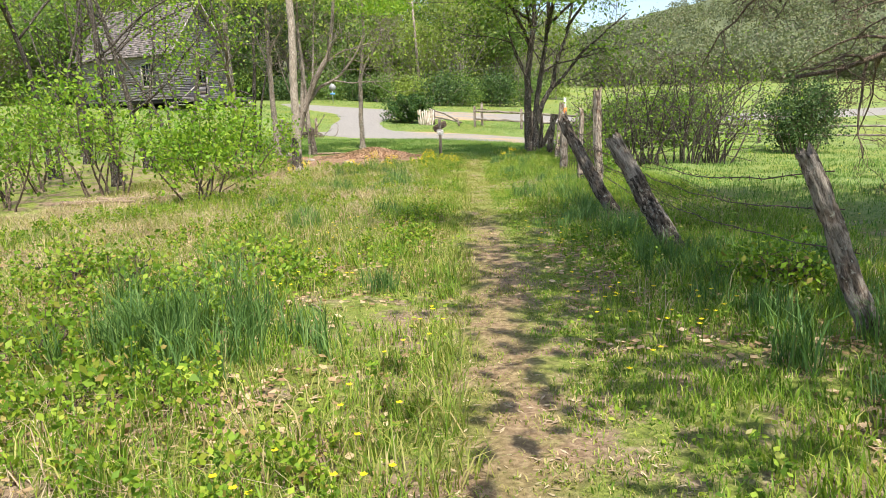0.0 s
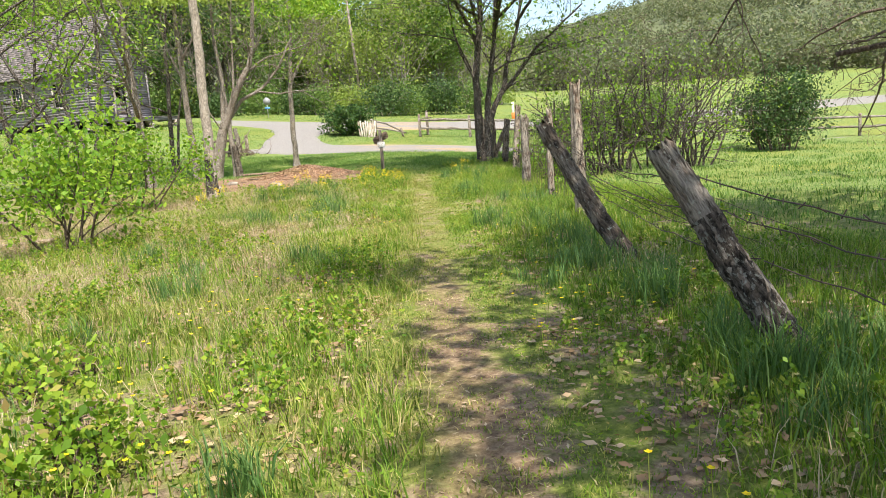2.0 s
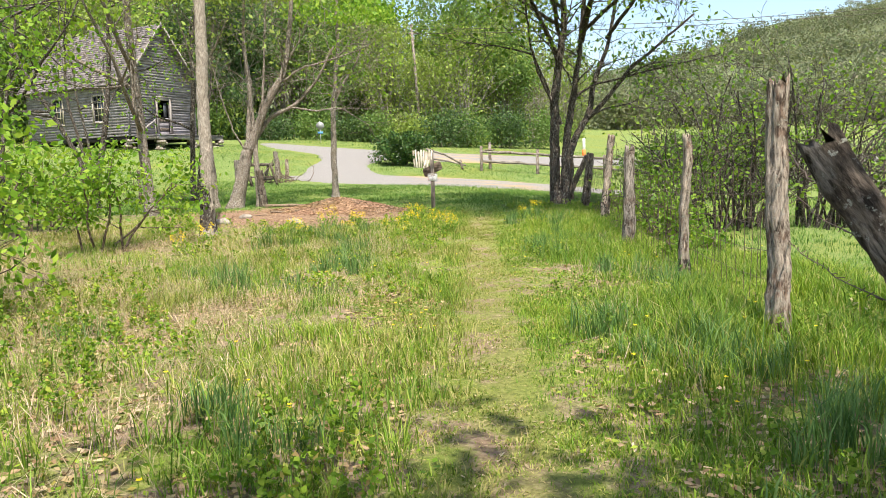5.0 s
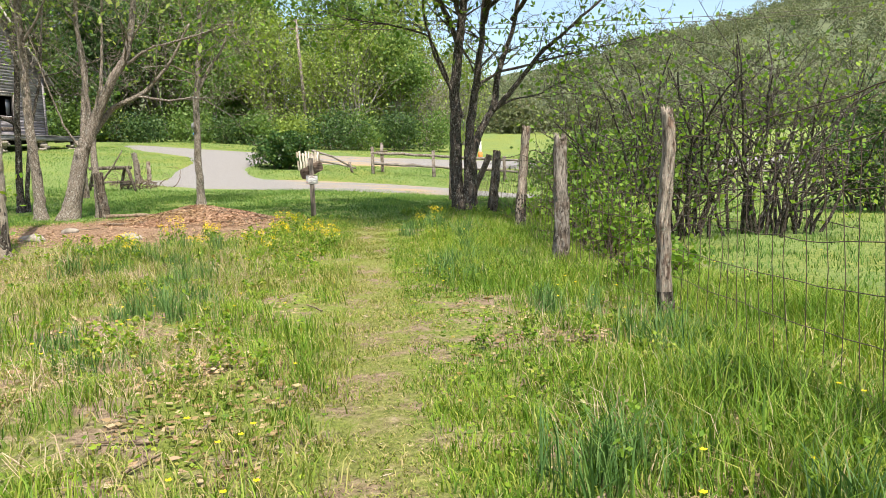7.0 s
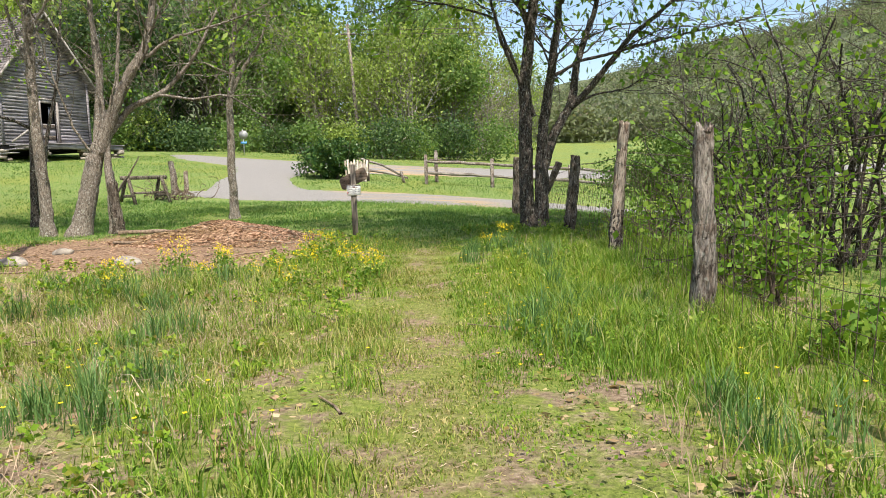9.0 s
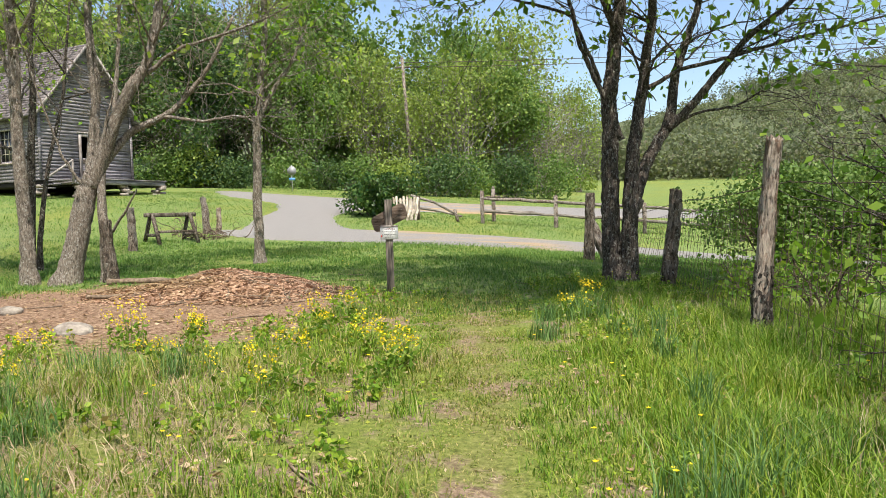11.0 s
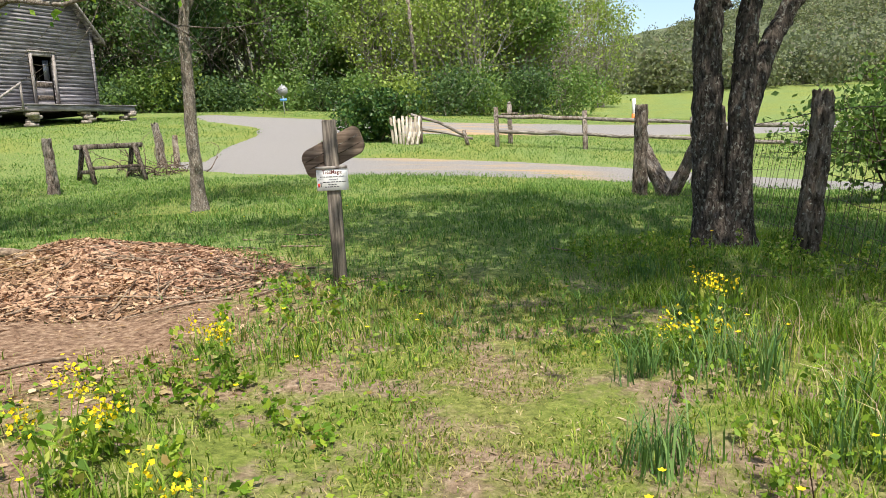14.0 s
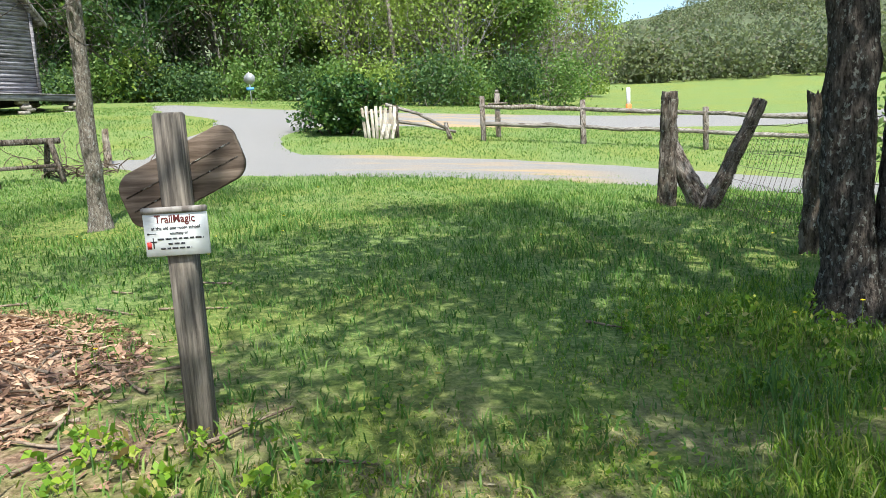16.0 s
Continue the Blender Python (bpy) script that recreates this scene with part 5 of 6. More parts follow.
def road_sign():
    x, y = -8.95, 66.0
    root = thing("road_sign", (x, y, h(x, y)), "back of an octagonal road sign on a steel post", "sign")
    part("post", Geo().tube([(0, 0, -0.3), (-0.03, 0, 1.95 + 2.91 - h(x, y))], [0.035, 0.035], 6), GALV, root)
    th = np.radians(22.5 + 45 * np.arange(8))
    zc = 4.5 - h(x, y)
    v = [(0.31 * math.cos(a), yy, zc + 0.31 * math.sin(a)) for yy in (-0.045, -0.035) for a in th]
    f = [[k, (k + 1) % 8, 8 + (k + 1) % 8, 8 + k] for k in range(8)] + [[0, 7, 6, 1], [1, 6, 5, 2], [2, 5, 4, 3], [8, 9, 14, 15], [9, 10, 13, 14], [10, 11, 12, 13]]
    part("panel", Geo().quads(v, f), SIGN_BACK, root, "plain metal back of an octagonal panel")
    part("plate", Geo().box((-0.2, -0.05, zc - 0.6), (0.2, -0.03, zc - 0.45)), BLUE, root, "small blue plate")


road_sign()
mk = thing("marker_post", (11.0, 66.0, h(11, 66)), "white marker post with an orange base", "post")
part("shaft", Geo().box((-0.1, -0.06, 0.35), (0.1, 0.06, 2.9 - h(11, 66)), None, 0.02), WHITE, mk)
part("base", Geo().box((-0.14, -0.1, -0.1), (0.14, 0.1, 0.5), None, 0.03), ORANGE, mk, "orange plastic base")

# utility pole and its lines
up = thing("utility_pole", (-1.55, 73.5, h(-1.55, 73.5)), "grey wooden utility pole leaning slightly", "pole")
part("pole", Geo().tube([(0, 0, -0.5), (-0.25, 0, 5), (-0.5, 0, 10)], [0.15, 0.13, 0.11], 8, rough=0.03), POST_WOOD, up)
part("cross_arm", Geo().box((-1.0, -0.06, 9.2), (0.1, 0.06, 9.3)), POST_WOOD, up)
for dz, ex in ((9.6, 0), (9.25, 1)):
    s = np.linspace(0, 1, 14)[:, None]
    a = np.array([-0.5, 0, dz])
    b = np.array([70, -9, dz + 1.5])
    part("wire", Geo().tube(a + (b - a) * s - np.array([0, 0, 5.0]) * s * (1 - s), np.full(14, 0.022), 4), POST_DARK, up)

# ---- the wire of the old fence ----
TOPS = [((2.1, 4.35), 1.1, (2.62, 4.3)), ((1.73, 7.5), 1.07, (2.35, 6.95)), ((1.85, 11.3), 1.25, (2.55, 10.4)), ((2.97, 14.25), 1.5, (2.98, 14.2)), ((3.27, 17.3), 1.3, (3.23, 17.3)),
        ((3.45, 20.8), 1.25, (3.4, 20.8)), ((4.1, 25.0), 1.4, (3.86, 25.0)), ((4.55, 29.8), 1.3, (4.33, 29.8)), ((5.3, 36.2), 1.1, (4.78, 36.2))]
wire_fence = thing("wire_fence", (0, 0, 0), "rusty sagging barbed wire strung between old posts", "fence")
rwi = np.random.default_rng(6)


def on_post(k, q):
    (tx, ty), tz, (bx, by) = TOPS[k]
    zb = h(bx, by)
    return np.array([bx + (tx - bx) * q + 0.08, by + (ty - by) * q, zb + (tz - zb) * q])


def strand(k, q, r, sag, barbs, q2=None):
    a, b = on_post(k, q), on_post(k + 1, q if q2 is None else q2)
    n = 14
    s = np.linspace(0, 1, n)[:, None]
    p = a + (b - a) * s - np.array([0, 0, sag * 4]) * s * (1 - s) + rwi.normal(0, 0.008, (n, 3))
    g = Geo().tube(p, np.full(n, r), 4)
    if barbs:
        for u in np.linspace(0.03, 0.97, int(np.linalg.norm(b - a) / 0.13)):
            c = a + (b - a) * u - np.array([0, 0, sag * 4]) * u * (1 - u)
            e = rwi.normal(size=3)
            e *= 0.022 / np.linalg.norm(e)
            g.tube([c - e, c + e], [0.003, 0.003], 4, cap=False)
    part("strand", g, WIRE, wire_fence)


# the first strands run out over the lawn from the leaning posts
for q, s in ((0.86, 0.1), (0.68, 0.08), (0.45, 0.05)):
    for k in range(3):
        strand(k, q, 0.004, s * (1 + 0.4 * rwi.random()), True)
for k in range(3, 8):
    strand(k, 0.95, 0.004, 0.03, True)
    for q in np.linspace(0.1, 0.82, 6):
        strand(k, q, 0.0028, 0.03, False)
    a0, b0, a1, b1 = on_post(k, 0.05), on_post(k + 1, 0.05), on_post(k, 0.82), on_post(k + 1, 0.82)
    g = Geo()
    n = int(np.linalg.norm(b0 - a0) / 0.17)
    for u in np.linspace(0.03, 0.97, n):
        g.tube([a0 + (b0 - a0) * u, (a0 + a1) / 2 * (1 - u) + (b0 + b1) / 2 * u + rwi.normal(0, 0.015, 3) - (0, 0, 0.05), a1 + (b1 - a1) * u - np.array([0, 0, 0.12]) * u * (1 - u)], [0.0025] * 3, 4, cap=False)
    part("mesh", g, WIRE, wire_fence)
for k in range(7):
    a = on_post(2, 0.5 + 0.4 * rwi.random())
    b = np.array([3.0 + 1.4 * rwi.random(), 9.0 + 3 * rwi.random(), 0.0])
    b[2] = h(b[0], b[1]) + 0.1
    s = np.linspace(0, 1, 8)[:, None]
    part("loose_wire", Geo().tube(a + (b - a) * s + rwi.normal(0, 0.03, (8, 3)), np.full(8, 0.003), 4), WIRE, wire_fence)

# ---- grass, weeds and litter ----
def blades(name, roots, tall, wide, mat, label, rng, per=10, loose=0.05, splay=0.5, vary=0.45):
    """Bent tapering blades in tufts: one joined mesh."""
    roots = np.asarray(roots)
    n = len(roots) * per
    r = np.repeat(roots, per, 0) + rng.normal(0, loose, (n, 2))
    t = np.repeat(np.broadcast_to(tall, (len(roots),)), per) * (1 - vary + 2 * vary * rng.random(n))
    a = rng.random(n) * 2 * np.pi
    d = np.stack([np.cos(a), np.sin(a)], 1) * (splay * (0.3 + rng.random(n)))[:, None]
    side = np.stack([-np.sin(a + rng.normal(0, 0.9, n)), np.cos(a), np.zeros(n)], 1)
    w = (wide * (0.6 + 0.8 * rng.random(n)))[:, None]
    base = np.column_stack([r, height(r[:, 0], r[:, 1]) - 0.015])
    mid = base + np.column_stack([d * 0.35 * t[:, None], t * 0.62])
    tip = base + np.column_stack([d * 1.05 * t[:, None], t * np.clip(1.05 - 0.35 * np.linalg.norm(d, axis=1), 0.25, 1)])
    v = np.stack([base - side * w, base + side * w, mid + side * w * 0.75, mid - side * w * 0.75, tip], 1).reshape(-1, 3)
    k = np.arange(n)[:, None] * 5
    f = np.concatenate([k + [0, 1, 2], k + [0, 2, 3], k + [3, 2, 4]], 1).reshape(-1, 3)
    return alone(name, mesh_np(name, v, f, mat), None, label, "grass", "stuff")


def patch(p, scale, seed):
    """Smooth noise from 0 to 1 over the plan, for patches of one plant."""
    rng = np.random.default_rng(seed)
    s = np.zeros(len(p))
    for k in range(5):
        a = rng.random() * 6.283
        s += np.sin((p[:, 0] * math.cos(a) + p[:, 1] * math.sin(a)) * scale * (0.7 + 0.9 * rng.random()) + rng.random() * 6.283)
    return 0.5 + s / 6


def scatter(n, x0, x1, y0, y1, rng):
    return np.column_stack([rng.uniform(x0, x1, n), rng.uniform(y0, y1, n)])


rg = np.random.default_rng(12)


def bare(p):
    """How near a point is to the bare earth round the chip heap (1 inside)."""
    q = ((p[:, 0] + 3.3) / 3.5) ** 2 + ((p[:, 1] - 27.6) / 3.2) ** 2
    return 1 - sstep(0.55, 1.15, np.sqrt(q) + 0.25 * (patch(p, 2.0, 3) - 0.5))


# the path's own short worn turf
p = scatter(17000, -0.4, 2.2, 0.5, 28.5, rg)
off = np.abs(p[:, 0] - path_x(p[:, 1]))
p = p[(off < 0.6) & (rg.random(len(p)) < 0.04 + 0.45 * patch(p, 3.0, 5) + off * 1.1 + 0.75 * sstep(9, 13, p[:, 1]))]
blades("path_grass", p, 0.032, 0.0036, MEADOW, "short worn grass on the path", rg, 15, 0.06, 0.9)
# meadow beside the path: greener towards the tread, dry and littered further off
p = scatter(24000, -8, 1.4, 1.0, 30, rg)
d = path_x(p[:, 1]) - p[:, 0]
p = p[(d > 0.22) & (rg.random(len(p)) > bare(p) * 0.95)]
d = path_x(p[:, 1]) - p[:, 0]
green = patch(p, 1.3, 8)
edge = 1 - sstep(0.9, 2.4, d)
m = rg.random(len(p)) < 0.12 + 0.85 * green + 0.5 * edge
tall = (0.05 + 0.11 * green * (0.6 + 0.8 * patch(p, 4.1, 9))) * (1 - 0.55 * sstep(23.5, 26, p[:, 1]))
blades("meadow_grass", p[m], tall[m], 0.0034, MEADOW, "mixed green and dry meadow grass", rg, 10, 0.055, 0.8)
q = scatter(4200, -2.4, 1.2, 1.2, 28, rg)
d = path_x(q[:, 1]) - q[:, 0]
q = q[(d > 0.34) & (d < 1.9) & (bare(q) < 0.5) & (patch(q, 3.3, 15) > 0.42)]
blades("path_edge_grass", q, (0.06 + 0.12 * patch(q, 3.9, 16)) * (1 - 0.5 * sstep(23.5, 26, q[:, 1])), 0.0034, LUSH, "fresh grass tufts along the path's edge", rg, 18, 0.05, 0.6)
q = scatter(7000, -8, 0.2, 1.5, 24, rg)
d = path_x(q[:, 1]) - q[:, 0]
q = q[(d > 0.9) & (rg.random(len(q)) < (patch(q, 0.9, 14) * 0.7 + 0.3 * sstep(9, 13, q[:, 1])) * sstep(0.8, 2.0, path_x(q[:, 1]) - q[:, 0]))]
blades("dry_grass", q, 0.17, 0.0021, STRAW, "flattened straw-coloured dry grass", rg, 13, 0.1, 1.9)
q = scatter(1900, -6, 1.0, 1.5, 27, rg)
q = q[(path_x(q[:, 1]) - q[:, 0] > 0.5) & (bare(q) < 0.4) & (patch(q, 1.6, 21) > 0.52)]
blades("tall_tufts", q, 0.19, 0.0036, LUSH, "tufts of fresh tall green grass", rg, 24, 0.06, 0.55)
# tussocks: a few by the path's start, the rest along the fence and round the bare earth
rt = np.random.default_rng(77)
big = np.vstack([np.column_stack([rt.normal(-1.7, 0.3, 16), rt.normal(4.7, 0.3, 16)]), np.column_stack([rt.uniform(1.7, 3.6, 30), rt.uniform(2.6, 7.5, 30)]), np.column_stack([rt.uniform(-3.2, -0.5, 16), rt.uniform(5.5, 15, 16)]),
                 np.column_stack([rt.normal(2.15, 0.3, 26), rt.uniform(4.6, 14.5, 26)]), np.column_stack([rt.uniform(-3.2, -0.6, 22), rt.uniform(16.5, 24, 22)]),
                 np.column_stack([rt.normal(2.55, 0.35, 22), rt.uniform(15.0, 28.6, 22)])])
tuft = 0.16 + 0.16 * rt.random(len(big))
tuft[:16] += 0.1
big = np.repeat(big, 6, 0) + rg.normal(0, 0.13, (6 * len(big), 2))
blades("blue_green_tufts", big, np.repeat(tuft, 6), 0.004, BLUEGREEN, "blue-green tussocks of tall grass", rg, 24, 0.05, 0.5)
# the lush verge under the wire, broken by gaps of litter
p = scatter(22000, 0.5, 5.2, 1.0, 31, rg)
d = p[:, 0] - path_x(p[:, 1])
p = p[(d > 0.26) & (d < 4.0)]
d = p[:, 0] - path_x(p[:, 1])
lit, fine_lit = patch(p, 1.2, 30), patch(p, 4.4, 33)
tall = (0.055 + 0.14 * sstep(0.6, 1.6, d)) * (0.3 + 0.8 * lit + 0.55 * fine_lit) * (0.65 + 0.35 * sstep(9, 13, p[:, 1])) * (1 - 0.65 * sstep(27.2, 29, p[:, 1]))
m = rg.random(len(p)) < 0.12 + 0.75 * lit + 0.6 * (fine_lit - 0.5) + 0.2 * sstep(12, 17, p[:, 1]) + 0.4 * (1 - sstep(0.9, 1.7, d)) + 0.3 * (1 - sstep(6, 9, p[:, 1]))
blades("verge_grass", p[m], tall[m], 0.0036, LUSH, "lush uneven grass under the wire fence", rg, 14, 0.06, 0.6)
q = scatter(1500, 1.2, 4.4, 2, 27, rg)
q = q[(q[:, 0] - path_x(q[:, 1]) > 0.9) & (patch(q, 1.4, 31) > 0.55)]
blades("verge_straw", q, 0.24, 0.002, STRAW, "dry stalks standing in the verge", rg, 6, 0.08, 0.8)


def herbs(name, spots, tall, leaf, per, mat, label, rng):
    """Upright weeds: a thin reddish stem each, with leaves set along and round it."""
    n = len(spots)
    t = tall * (0.5 + rng.random(n))
    lean = rng.normal(0, 0.2, (n, 2))
    u = rng.random((n, per)) ** 0.7
    a = rng.random((n, per)) * 6.283
    r = leaf * (0.5 + 1.1 * rng.random((n, per)))
    x = spots[:, :1] + lean[:, :1] * t[:, None] * u + r * np.cos(a)
    y = spots[:, 1:] + lean[:, 1:] * t[:, None] * u + r * np.sin(a)
    z = height(spots[:, 0], spots[:, 1])[:, None] + 0.01 + t[:, None] * u
    v, f = leaf_quads(np.stack([x, y, z], -1).reshape(-1, 3), leaf, rng, 0.1, 1.5)
    alone(name, Geo().quads(v, f), mat, label, "plants", "stuff")
    blades(name + "_stems", spots, t * 0.95, 0.0016, CANE, "thin reddish stems of the weeds", rng, 2, 0.012, 0.25, 0.15)


p = scatter(2600, -6.5, 0.4, 1.4, 17, rg)
d = path_x(p[:, 1]) - p[:, 0]
p = p[(d > 0.6) & (patch(p, 1.5, 52) + 0.3 * patch(p, 5.0, 53) > 0.68 - 0.22 * (1 - sstep(4, 8, p[:, 1])))]
herbs("bramble_weeds", p, 0.2, 0.022, 38, WEED, "knee-high brambles and weeds in new leaf", rg)
p = scatter(1700, 0.9, 4.6, 1.4, 30, rg)
p = p[(p[:, 0] - path_x(p[:, 1]) > 0.7) & (patch(p, 1.9, 54) > 0.48)]
herbs("verge_weeds", p, 0.16, 0.022, 30, LUSH, "leafy weeds growing through the verge", rg)
p = scatter(900, -4.5, 0.6, 17, 28.5, rg)
d = path_x(p[:, 1]) - p[:, 0]
p = p[(d > 0.6) & (bare(p) < 0.7) & (patch(p, 2.1, 55) > 0.56)]
herbs("broad_weeds", p, 0.12, 0.03, 20, WEED, "broad-leaved weeds near the bare earth", rg)
# lawns
p = scatter(15000, 4.2, 17, 3, 40, rg)
p = p[(p[:, 0] - path_x(p[:, 1]) > 3.0) & (rg.random(len(p)) < 1.25 - p[:, 0] / 22)]
blades("lawn_grass", p, 0.07 + 0.05 * patch(p, 1.0, 40), 0.0055, LAWN, "bright green mown grass", rg, 6, 0.12, 0.7)
p = scatter(17500, -10, 6.5, 26.5, 41.6, rg)
p = p[(rg.random(len(p)) > bare(p)) & ((p[:, 1] > 28) | (np.abs(p[:, 0] - path_x(p[:, 1])) < 1.8)) & (rg.random(len(p)) < 0.45 + patch(p, 1.5, 43) + 0.35 * sstep(29, 32, p[:, 1]))]
blades("lawn_grass", p, 0.055 + 0.05 * patch(p, 1.1, 41), 0.005, LAWN, "soft green grass before the gravel drive", rg, 7, 0.09, 0.75)
p = np.vstack([scatter(5200, -4.5, 24, 44, 53, rg), scatter(7500, -24, -4.5, 33, 60, rg), scatter(2500, -14, 16, 60, 72, rg)])


def on_road(p):
    line = np.interp(p[:, 0], [-7.2, -3, 0, 5, 10, 20, 40], [43.9, 43.4, 43, 42.2, 39.6, 36.3, 31])
    two = np.interp(p[:, 0], [-12, -8, -4, 4, 14, 40], [62, 57.6, 55.6, 57.5, 60.2, 64.5])
    link = (np.abs(p[:, 0] + 5.0) < 1.5) & (p[:, 1] > 44) & (p[:, 1] < 55)
    return ((np.abs(p[:, 1] - line) < 1.9) & (p[:, 0] > -6.4)) | ((np.abs(p[:, 1] - two) < 4.4) & (p[:, 0] > -11)) | link


p = p[~on_road(p)]
blades("roadside_grass", p, 0.07, 0.009, LAWN, "roadside grass beyond the gravel drive", rg, 7, 0.25, 0.8)


def leafy(name, spots, lift, size, mat, label, rng, flat=0.5, category="plants", long=1.5):
    """Small broad leaves lying or standing close to the ground."""
    n = len(spots)
    c = np.column_stack([spots, height(spots[:, 0], spots[:, 1]) + lift * rng.random(n)])
    v, f = leaf_quads(c, size, rng, 0.0, long)
    v = v.reshape(-1, 4, 3)
    v[:, :, 2] = c[:, None, 2] + (v[:, :, 2] - c[:, None, 2]) * flat
    return alone(name, Geo().quads(v.reshape(-1, 3), f), mat, label, category, "stuff")


p = scatter(60000, -6.5, 5, 1.2, 29, rg)
off = np.abs(p[:, 0] - path_x(p[:, 1]))
p = p[(off > 0.3) & (bare(p) < 0.75) & (patch(p, 2.4, 50) + 0.25 * patch(p, 7.0, 51) > 0.56)]
leafy("weeds", p, 0.08, 0.024, WEED, "low broad-leaved weeds and clover", rg)
p = scatter(38000, -6.5, 4.2, 1.2, 17, rg)
off = p[:, 0] - path_x(p[:, 1])
p = p[(np.abs(off) > 0.5) & (patch(p, 1.7, 60) + 0.3 * patch(p, 5.0, 61) > np.where((off > 1.0) & (p[:, 1] < 13), 0.5, 0.58))]
drifts = np.vstack([np.column_stack([rg.normal(x, sx, n), rg.normal(y, sy, n)]) for x, y, sx, sy, n in ((-1.5, 3.4, 0.35, 0.35, 700), (2.4, 4.6, 0.4, 0.5, 700), (2.3, 8.0, 0.45, 0.8, 700), (2.5, 11.2, 0.5, 0.8, 600), (-2.4, 6.2, 0.6, 0.8, 500), (-1.6, 10.4, 0.7, 0.8, 500))])
p = np.vstack([p, drifts])
leafy("leaf_litter", p, 0.045, 0.045, DEAD_LEAF, "pale dry fallen leaves", rg, 0.3, "leaves", 1.3)
p = scatter(10000, -5.5, 4.5, 14, 27, rg)
p = p[(np.abs(p[:, 0] - path_x(p[:, 1])) > 0.6) & (patch(p, 1.9, 62) + 0.3 * patch(p, 5.2, 63) > 0.68)]
leafy("leaf_litter", p, 0.03, 0.05, DEAD_LEAF, "pale dry fallen leaves", rg, 0.3, "leaves", 1.3)

p = scatter(16000, -0.5, 2.2, 0.8, 28, rg)
off = np.abs(p[:, 0] - path_x(p[:, 1]))
p = p[(off < 0.6) & (rg.random(len(p)) < 1.0 - 0.5 * sstep(12, 15, p[:, 1]))]
leafy("path_litter", p, 0.008, 0.013, STRAW, "dry grass bits trodden into the path", rg, 0.15, "litter", 4.0)

# buttercups
p = np.vstack([scatter(330, -1.4, 2.6, 1.8, 9, rg), scatter(420, -1.6, 3.0, 1.8, 27, rg), scatter(120, 3, 12, 6, 34, rg), scatter(60, -5, 5, 29, 40, rg)])
off = np.abs(p[:, 0] - path_x(p[:, 1]))
p = p[(off > 0.4) & ((patch(p, 1.8, 70) > 0.5) | (p[:, 0] > 4))]
g, s = Geo(), Geo()
for x, y in p:
    z0, tl = h(x, y), 0.1 + 0.12 * rg.random()
    tilt = rg.normal(0, 0.02, 2)
    c = np.array([x + tilt[0], y + tilt[1], z0 + tl])
    s.tube([(x, y, z0), c], [0.002, 0.0015], 4, cap=False)
    for k in range(5):
        a = k * 1.2566 + rg.random() * 0.2
        e, w = np.array([math.cos(a), math.sin(a), 0.45]), np.array([-math.sin(a), math.cos(a), 0.0])
        r = 0.016
        g.quads([c, c + e * r * 0.6 - w * r * 0.5, c + e * r * 1.05, c + e * r * 0.6 + w * r * 0.5], [[0, 1, 2, 3]])
alone("buttercups", g, YELLOW, "small yellow buttercups in the grass", "flowers", "stuff")
alone("buttercup_stalks", s, LUSH, "thin green flower stalks", "flowers", "stuff")


def mustard(x, y, seed, tall):
    """A yellow-flowered weed: leafy stems that each end in a loose head of small flowers."""
    rng = np.random.default_rng(seed)
    root = thing("yellow_wildflower", (x, y, h(x, y)), "leafy wildflower with clusters of bright yellow blossom", "flower", "yellow wildflowers")
    heads, lv = [], []
    for _ in range(5):
        line = branch_line((rng.normal(0, 0.07), rng.normal(0, 0.04), 0), (rng.normal(0, 0.3), rng.normal(0, 0.3), 1), tall * (0.7 + 0.4 * rng.random()), rng, 0.15, 0.2, 6)
        part("stem", Geo().tube(line, np.linspace(0.005, 0.002, len(line)), 4), LUSH, root)
        heads.append(line[-1] + rng.normal(0, 1, (24, 3)) * (0.026, 0.026, 0.035))
        lv.append(np.repeat(line[:5], 5, 0) + rng.normal(0, 0.04, (25, 3)))
    for hd in heads:
        v, f = leaf_quads(hd, 0.017, rng, 0, 1.0)
        part("blossom", Geo().quads(v, f), YELLOW, root, "bright yellow blossom head")
    lv = np.vstack(lv)
    v, f = leaf_quads(lv[lv[:, 2] > 0.01], 0.026, rng, 0, 2.4)
    part("foliage", Geo().quads(v, f), LUSH, root)


for k, (x, y) in enumerate([(-2.34, 25.0), (-2.1, 24.8), (-1.65, 24.3), (-1.5, 24.6), (-0.42, 24.9), (-0.5, 25.2), (0.45, 23.8), (0.36, 23.5), (-2.5, 23.3), (-0.6, 23.0), (-0.33, 23.1), (-1.76, 25.5),
                            (-0.2, 26.1), (2.5, 26.8), (2.25, 26.3), (-3.98, 20.8), (-3.8, 21.2), (-2.9, 24.4), (0.1, 24.4)]):
    mustard(x, y, 500 + k, 0.34 + 0.12 * math.sin(k * 2.1))

# the chip heap
cx, cy = -2.6, 29.2


def heap(x, y):
    q = np.sqrt(((x - cx) / 1.65) ** 2 + ((y - cy) / 1.5) ** 2)
    return 0.29 * np.clip(1 - q ** 1.5, -0.05, 1) * (1 + 0.12 * np.sin(3 * x + 1) * np.sin(4 * y))


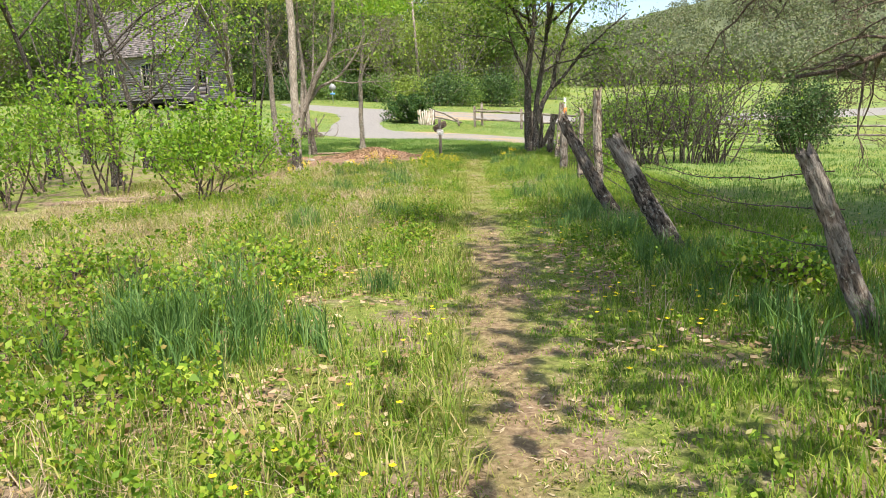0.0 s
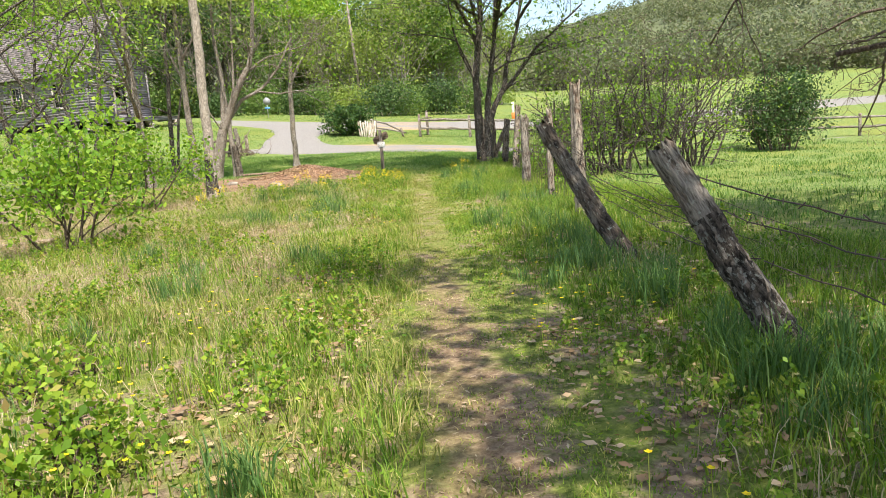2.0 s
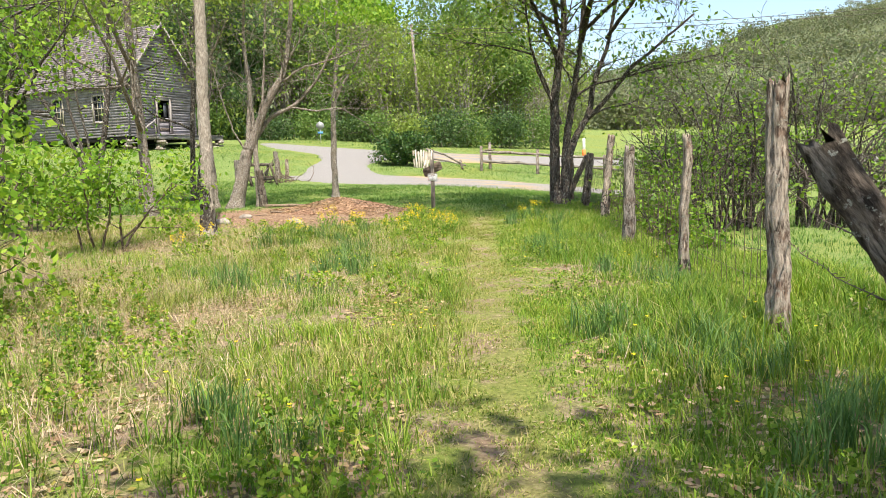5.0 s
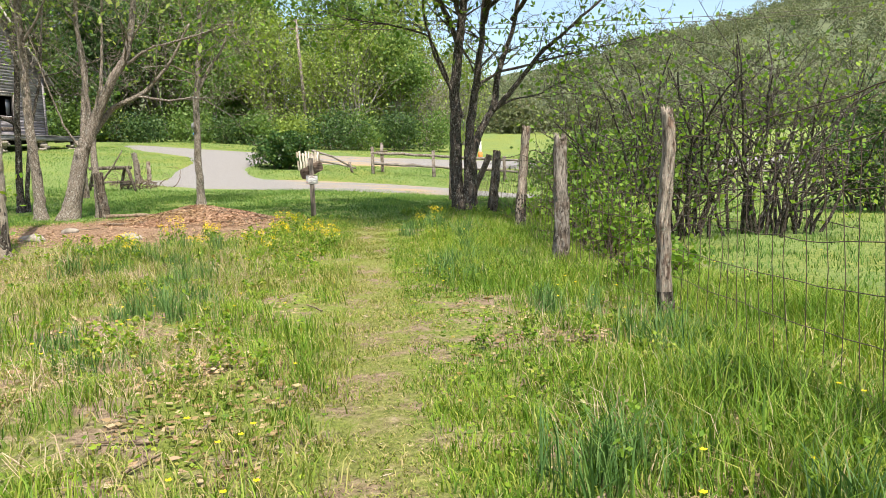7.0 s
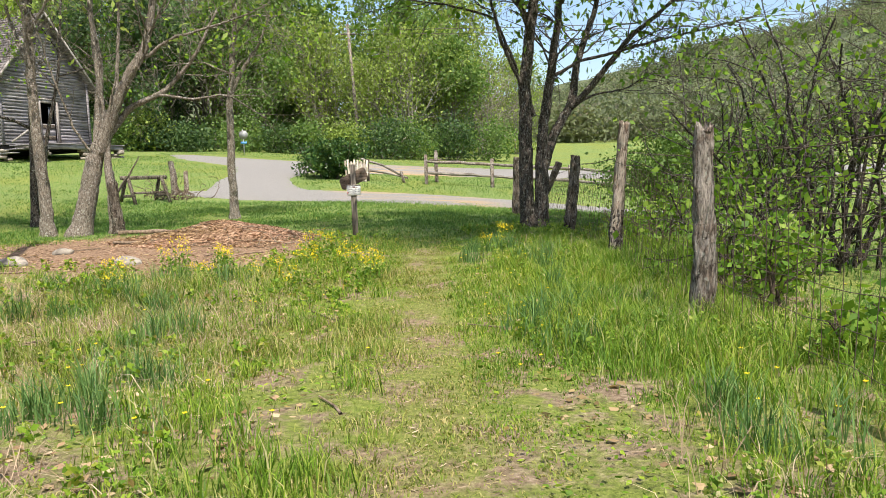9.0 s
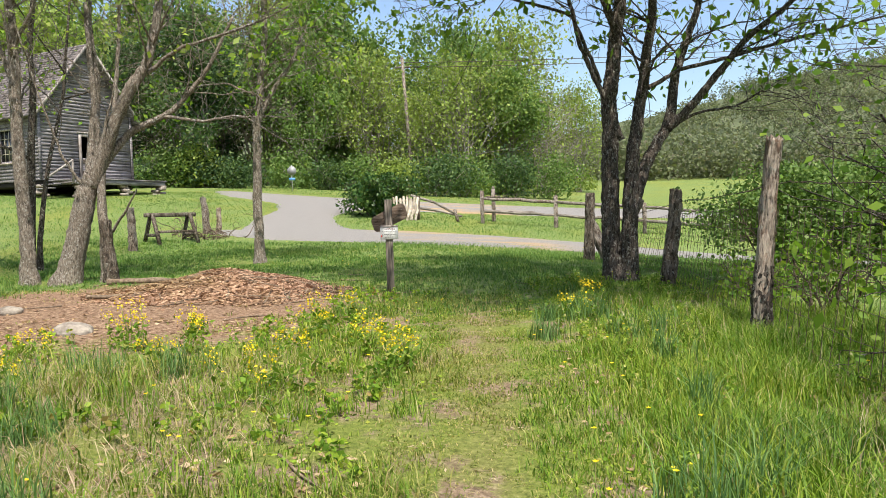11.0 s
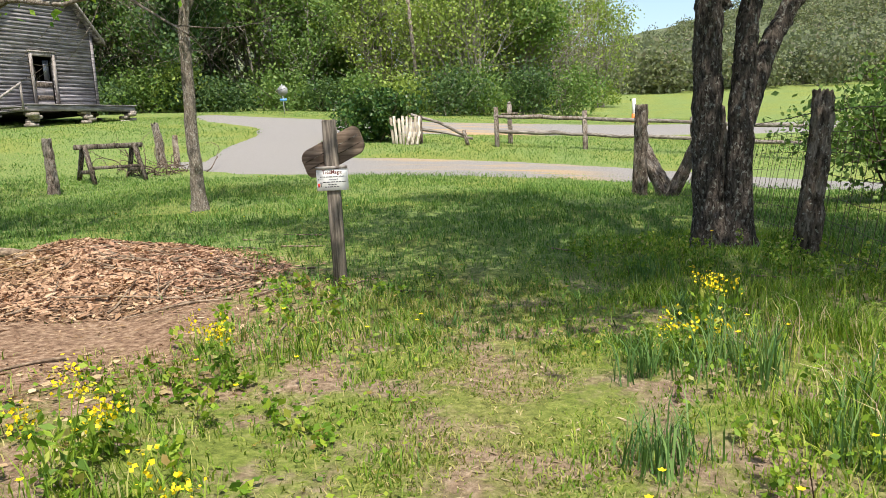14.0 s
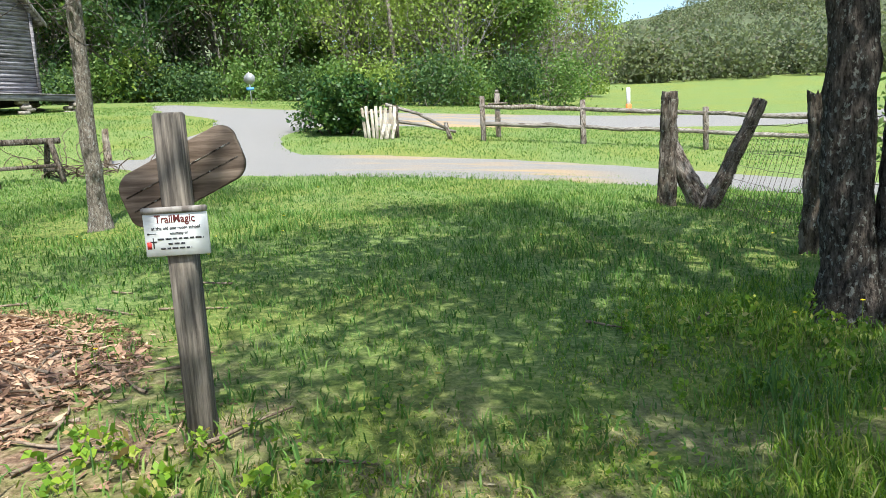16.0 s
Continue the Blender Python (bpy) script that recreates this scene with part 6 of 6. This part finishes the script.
u = np.linspace(-1.05, 1.05, 46)
HXm, HYm = np.meshgrid(cx + 1.75 * u, cy + 1.5 * u)
hz = height(HXm, HYm) + heap(HXm, HYm) - 0.02 + np.where(heap(HXm, HYm) > 0.01, RNG.normal(0, 0.018, HXm.shape), -0.01)
i = (np.arange(45)[:, None] * 46 + np.arange(45)[None]).ravel()
mulch = thing("mulch_heap", (0, 0, 0), "low heap of reddish-brown wood chips", "mulch")
part("mound", mesh_np("mound", np.stack([HXm, HYm, hz], -1).reshape(-1, 3), np.stack([i, i + 1, i + 47, i + 46], -1), MULCH, True), None, mulch)
g = Geo()
rc = np.random.default_rng(31)
n_chips = 13000
ca, cr = rc.random(n_chips) * 6.283, rc.random(n_chips) ** 0.5 * 1.15
px_, py_ = cx + 1.75 * cr * np.cos(ca), cy + 1.5 * cr * np.sin(ca)
pz_ = height(px_, py_) + np.maximum(heap(px_, py_), 0) + 0.006 + rc.random(n_chips) * 0.02
v, f = leaf_quads(np.column_stack([px_, py_, pz_]), 0.014 + 0.022 * rc.random((n_chips, 1)), rc, 0, 3.4)
v = v.reshape(-1, 4, 3)
v[:, :, 2] = pz_[:, None] + (v[:, :, 2] - pz_[:, None]) * 0.4
g.quads(v.reshape(-1, 3), f)
n_far_chips = 7000
ca, cr = rc.random(n_far_chips) * 6.283, rc.random(n_far_chips) ** 0.5
px_, py_ = -3.3 + 3.5 * cr * np.cos(ca), 28.0 + 3.3 * cr * np.sin(ca)
pz_ = height(px_, py_) + np.maximum(heap(px_, py_), 0) + 0.006
v, f = leaf_quads(np.column_stack([px_, py_, pz_]), 0.01 + 0.016 * rc.random((n_far_chips, 1)), rc, 0, 3.6)
v = v.reshape(-1, 4, 3)
v[:, :, 2] = pz_[:, None] + (v[:, :, 2] - pz_[:, None]) * 0.3
g.quads(v.reshape(-1, 3), f)
chips = part("chip_litter", g, CHIP, mulch)
tagged(chips, kind="stuff")
rs = np.random.default_rng(32)
for k in range(190):
    a, r = rs.random() * 6.283, rs.random() ** 0.5
    x, y = (cx + 1.9 * r * math.cos(a), cy + 1.6 * r * math.sin(a)) if k < 45 else (rs.uniform(-5.5, 3.5), rs.uniform(2.5, 31)) if k < 110 else (rs.normal(-2.3, 1.0), rs.normal(30.0, 0.7)) if k < 165 else (rs.normal(-1.0, 0.3), rs.normal(28.6, 0.45))
    if 45 <= k < 110 and abs(x - float(path_x(y))) < 0.5:
        x -= 1.0
    ln = 0.15 + 0.45 * rs.random()
    an = rs.random() * 6.283
    zt = h(x, y) + (max(float(heap(x, y)), 0) if k < 45 else 0) + 0.02
    line = branch_line((x, y, zt), (math.cos(an), math.sin(an), 0.02), ln, rs, 0.18, 0, 5)
    for j in range(len(line)):
        line[j, 2] = h(line[j, 0], line[j, 1]) + max(float(heap(line[j, 0], line[j, 1])), 0) + 0.018
    alone("stick", Geo().tube(line, np.linspace(0.011, 0.005, len(line)), 5, rough=0.1, rng=rs), STICK, "dry broken stick lying on the ground", "stick", group="fallen sticks")
for k, (x, y, an, ln, r) in enumerate([(-4.9, 30.4, 0.1, 1.3, 0.05), (-4.3, 28.4, 0.7, 1.6, 0.03), (-3.9, 30.6, 2.6, 1.2, 0.03), (-7.6, 16.6, 0.3, 2.0, 0.06), (-8.2, 16.2, -0.2, 1.8, 0.05)]):
    line = branch_line((x, y, h(x, y) + 0.06), (math.cos(an), math.sin(an), 0.01), ln, rs, 0.08, 0, 6)
    line[:, 2] = height(line[:, 0], line[:, 1]) + 0.05
    alone("fallen_branch", Geo().tube(line, np.linspace(r, r * 0.6, len(line)), 7, rough=0.08, rng=rs), STICK, "bare grey fallen branch on bare earth", "branch", group="fallen branches")
for k, (x, y, r) in enumerate([(-3.1, 25.6, 0.2), (-4.6, 27.0, 0.16), (-0.2, 22.6, 0.07), (-4.9, 26.0, 0.22)]):
    bm = bmesh.new()
    bmesh.ops.create_icosphere(bm, subdivisions=3, radius=r)
    for vt in bm.verts:
        vt.co *= 1 + 0.3 * noise.noise(vt.co * 4 / r * 0.25 + Vector((k, 0, 0)))
        vt.co.z *= 0.5
    me = bpy.data.meshes.new("rock")
    bm.to_mesh(me)
    bm.free()
    me.materials.append(STONE)
    ob = tagged(new("rock", me), "pale fieldstone half sunk in the earth", "rock", "fieldstones")
    ob.location = (x, y, h(x, y) + r * 0.1)
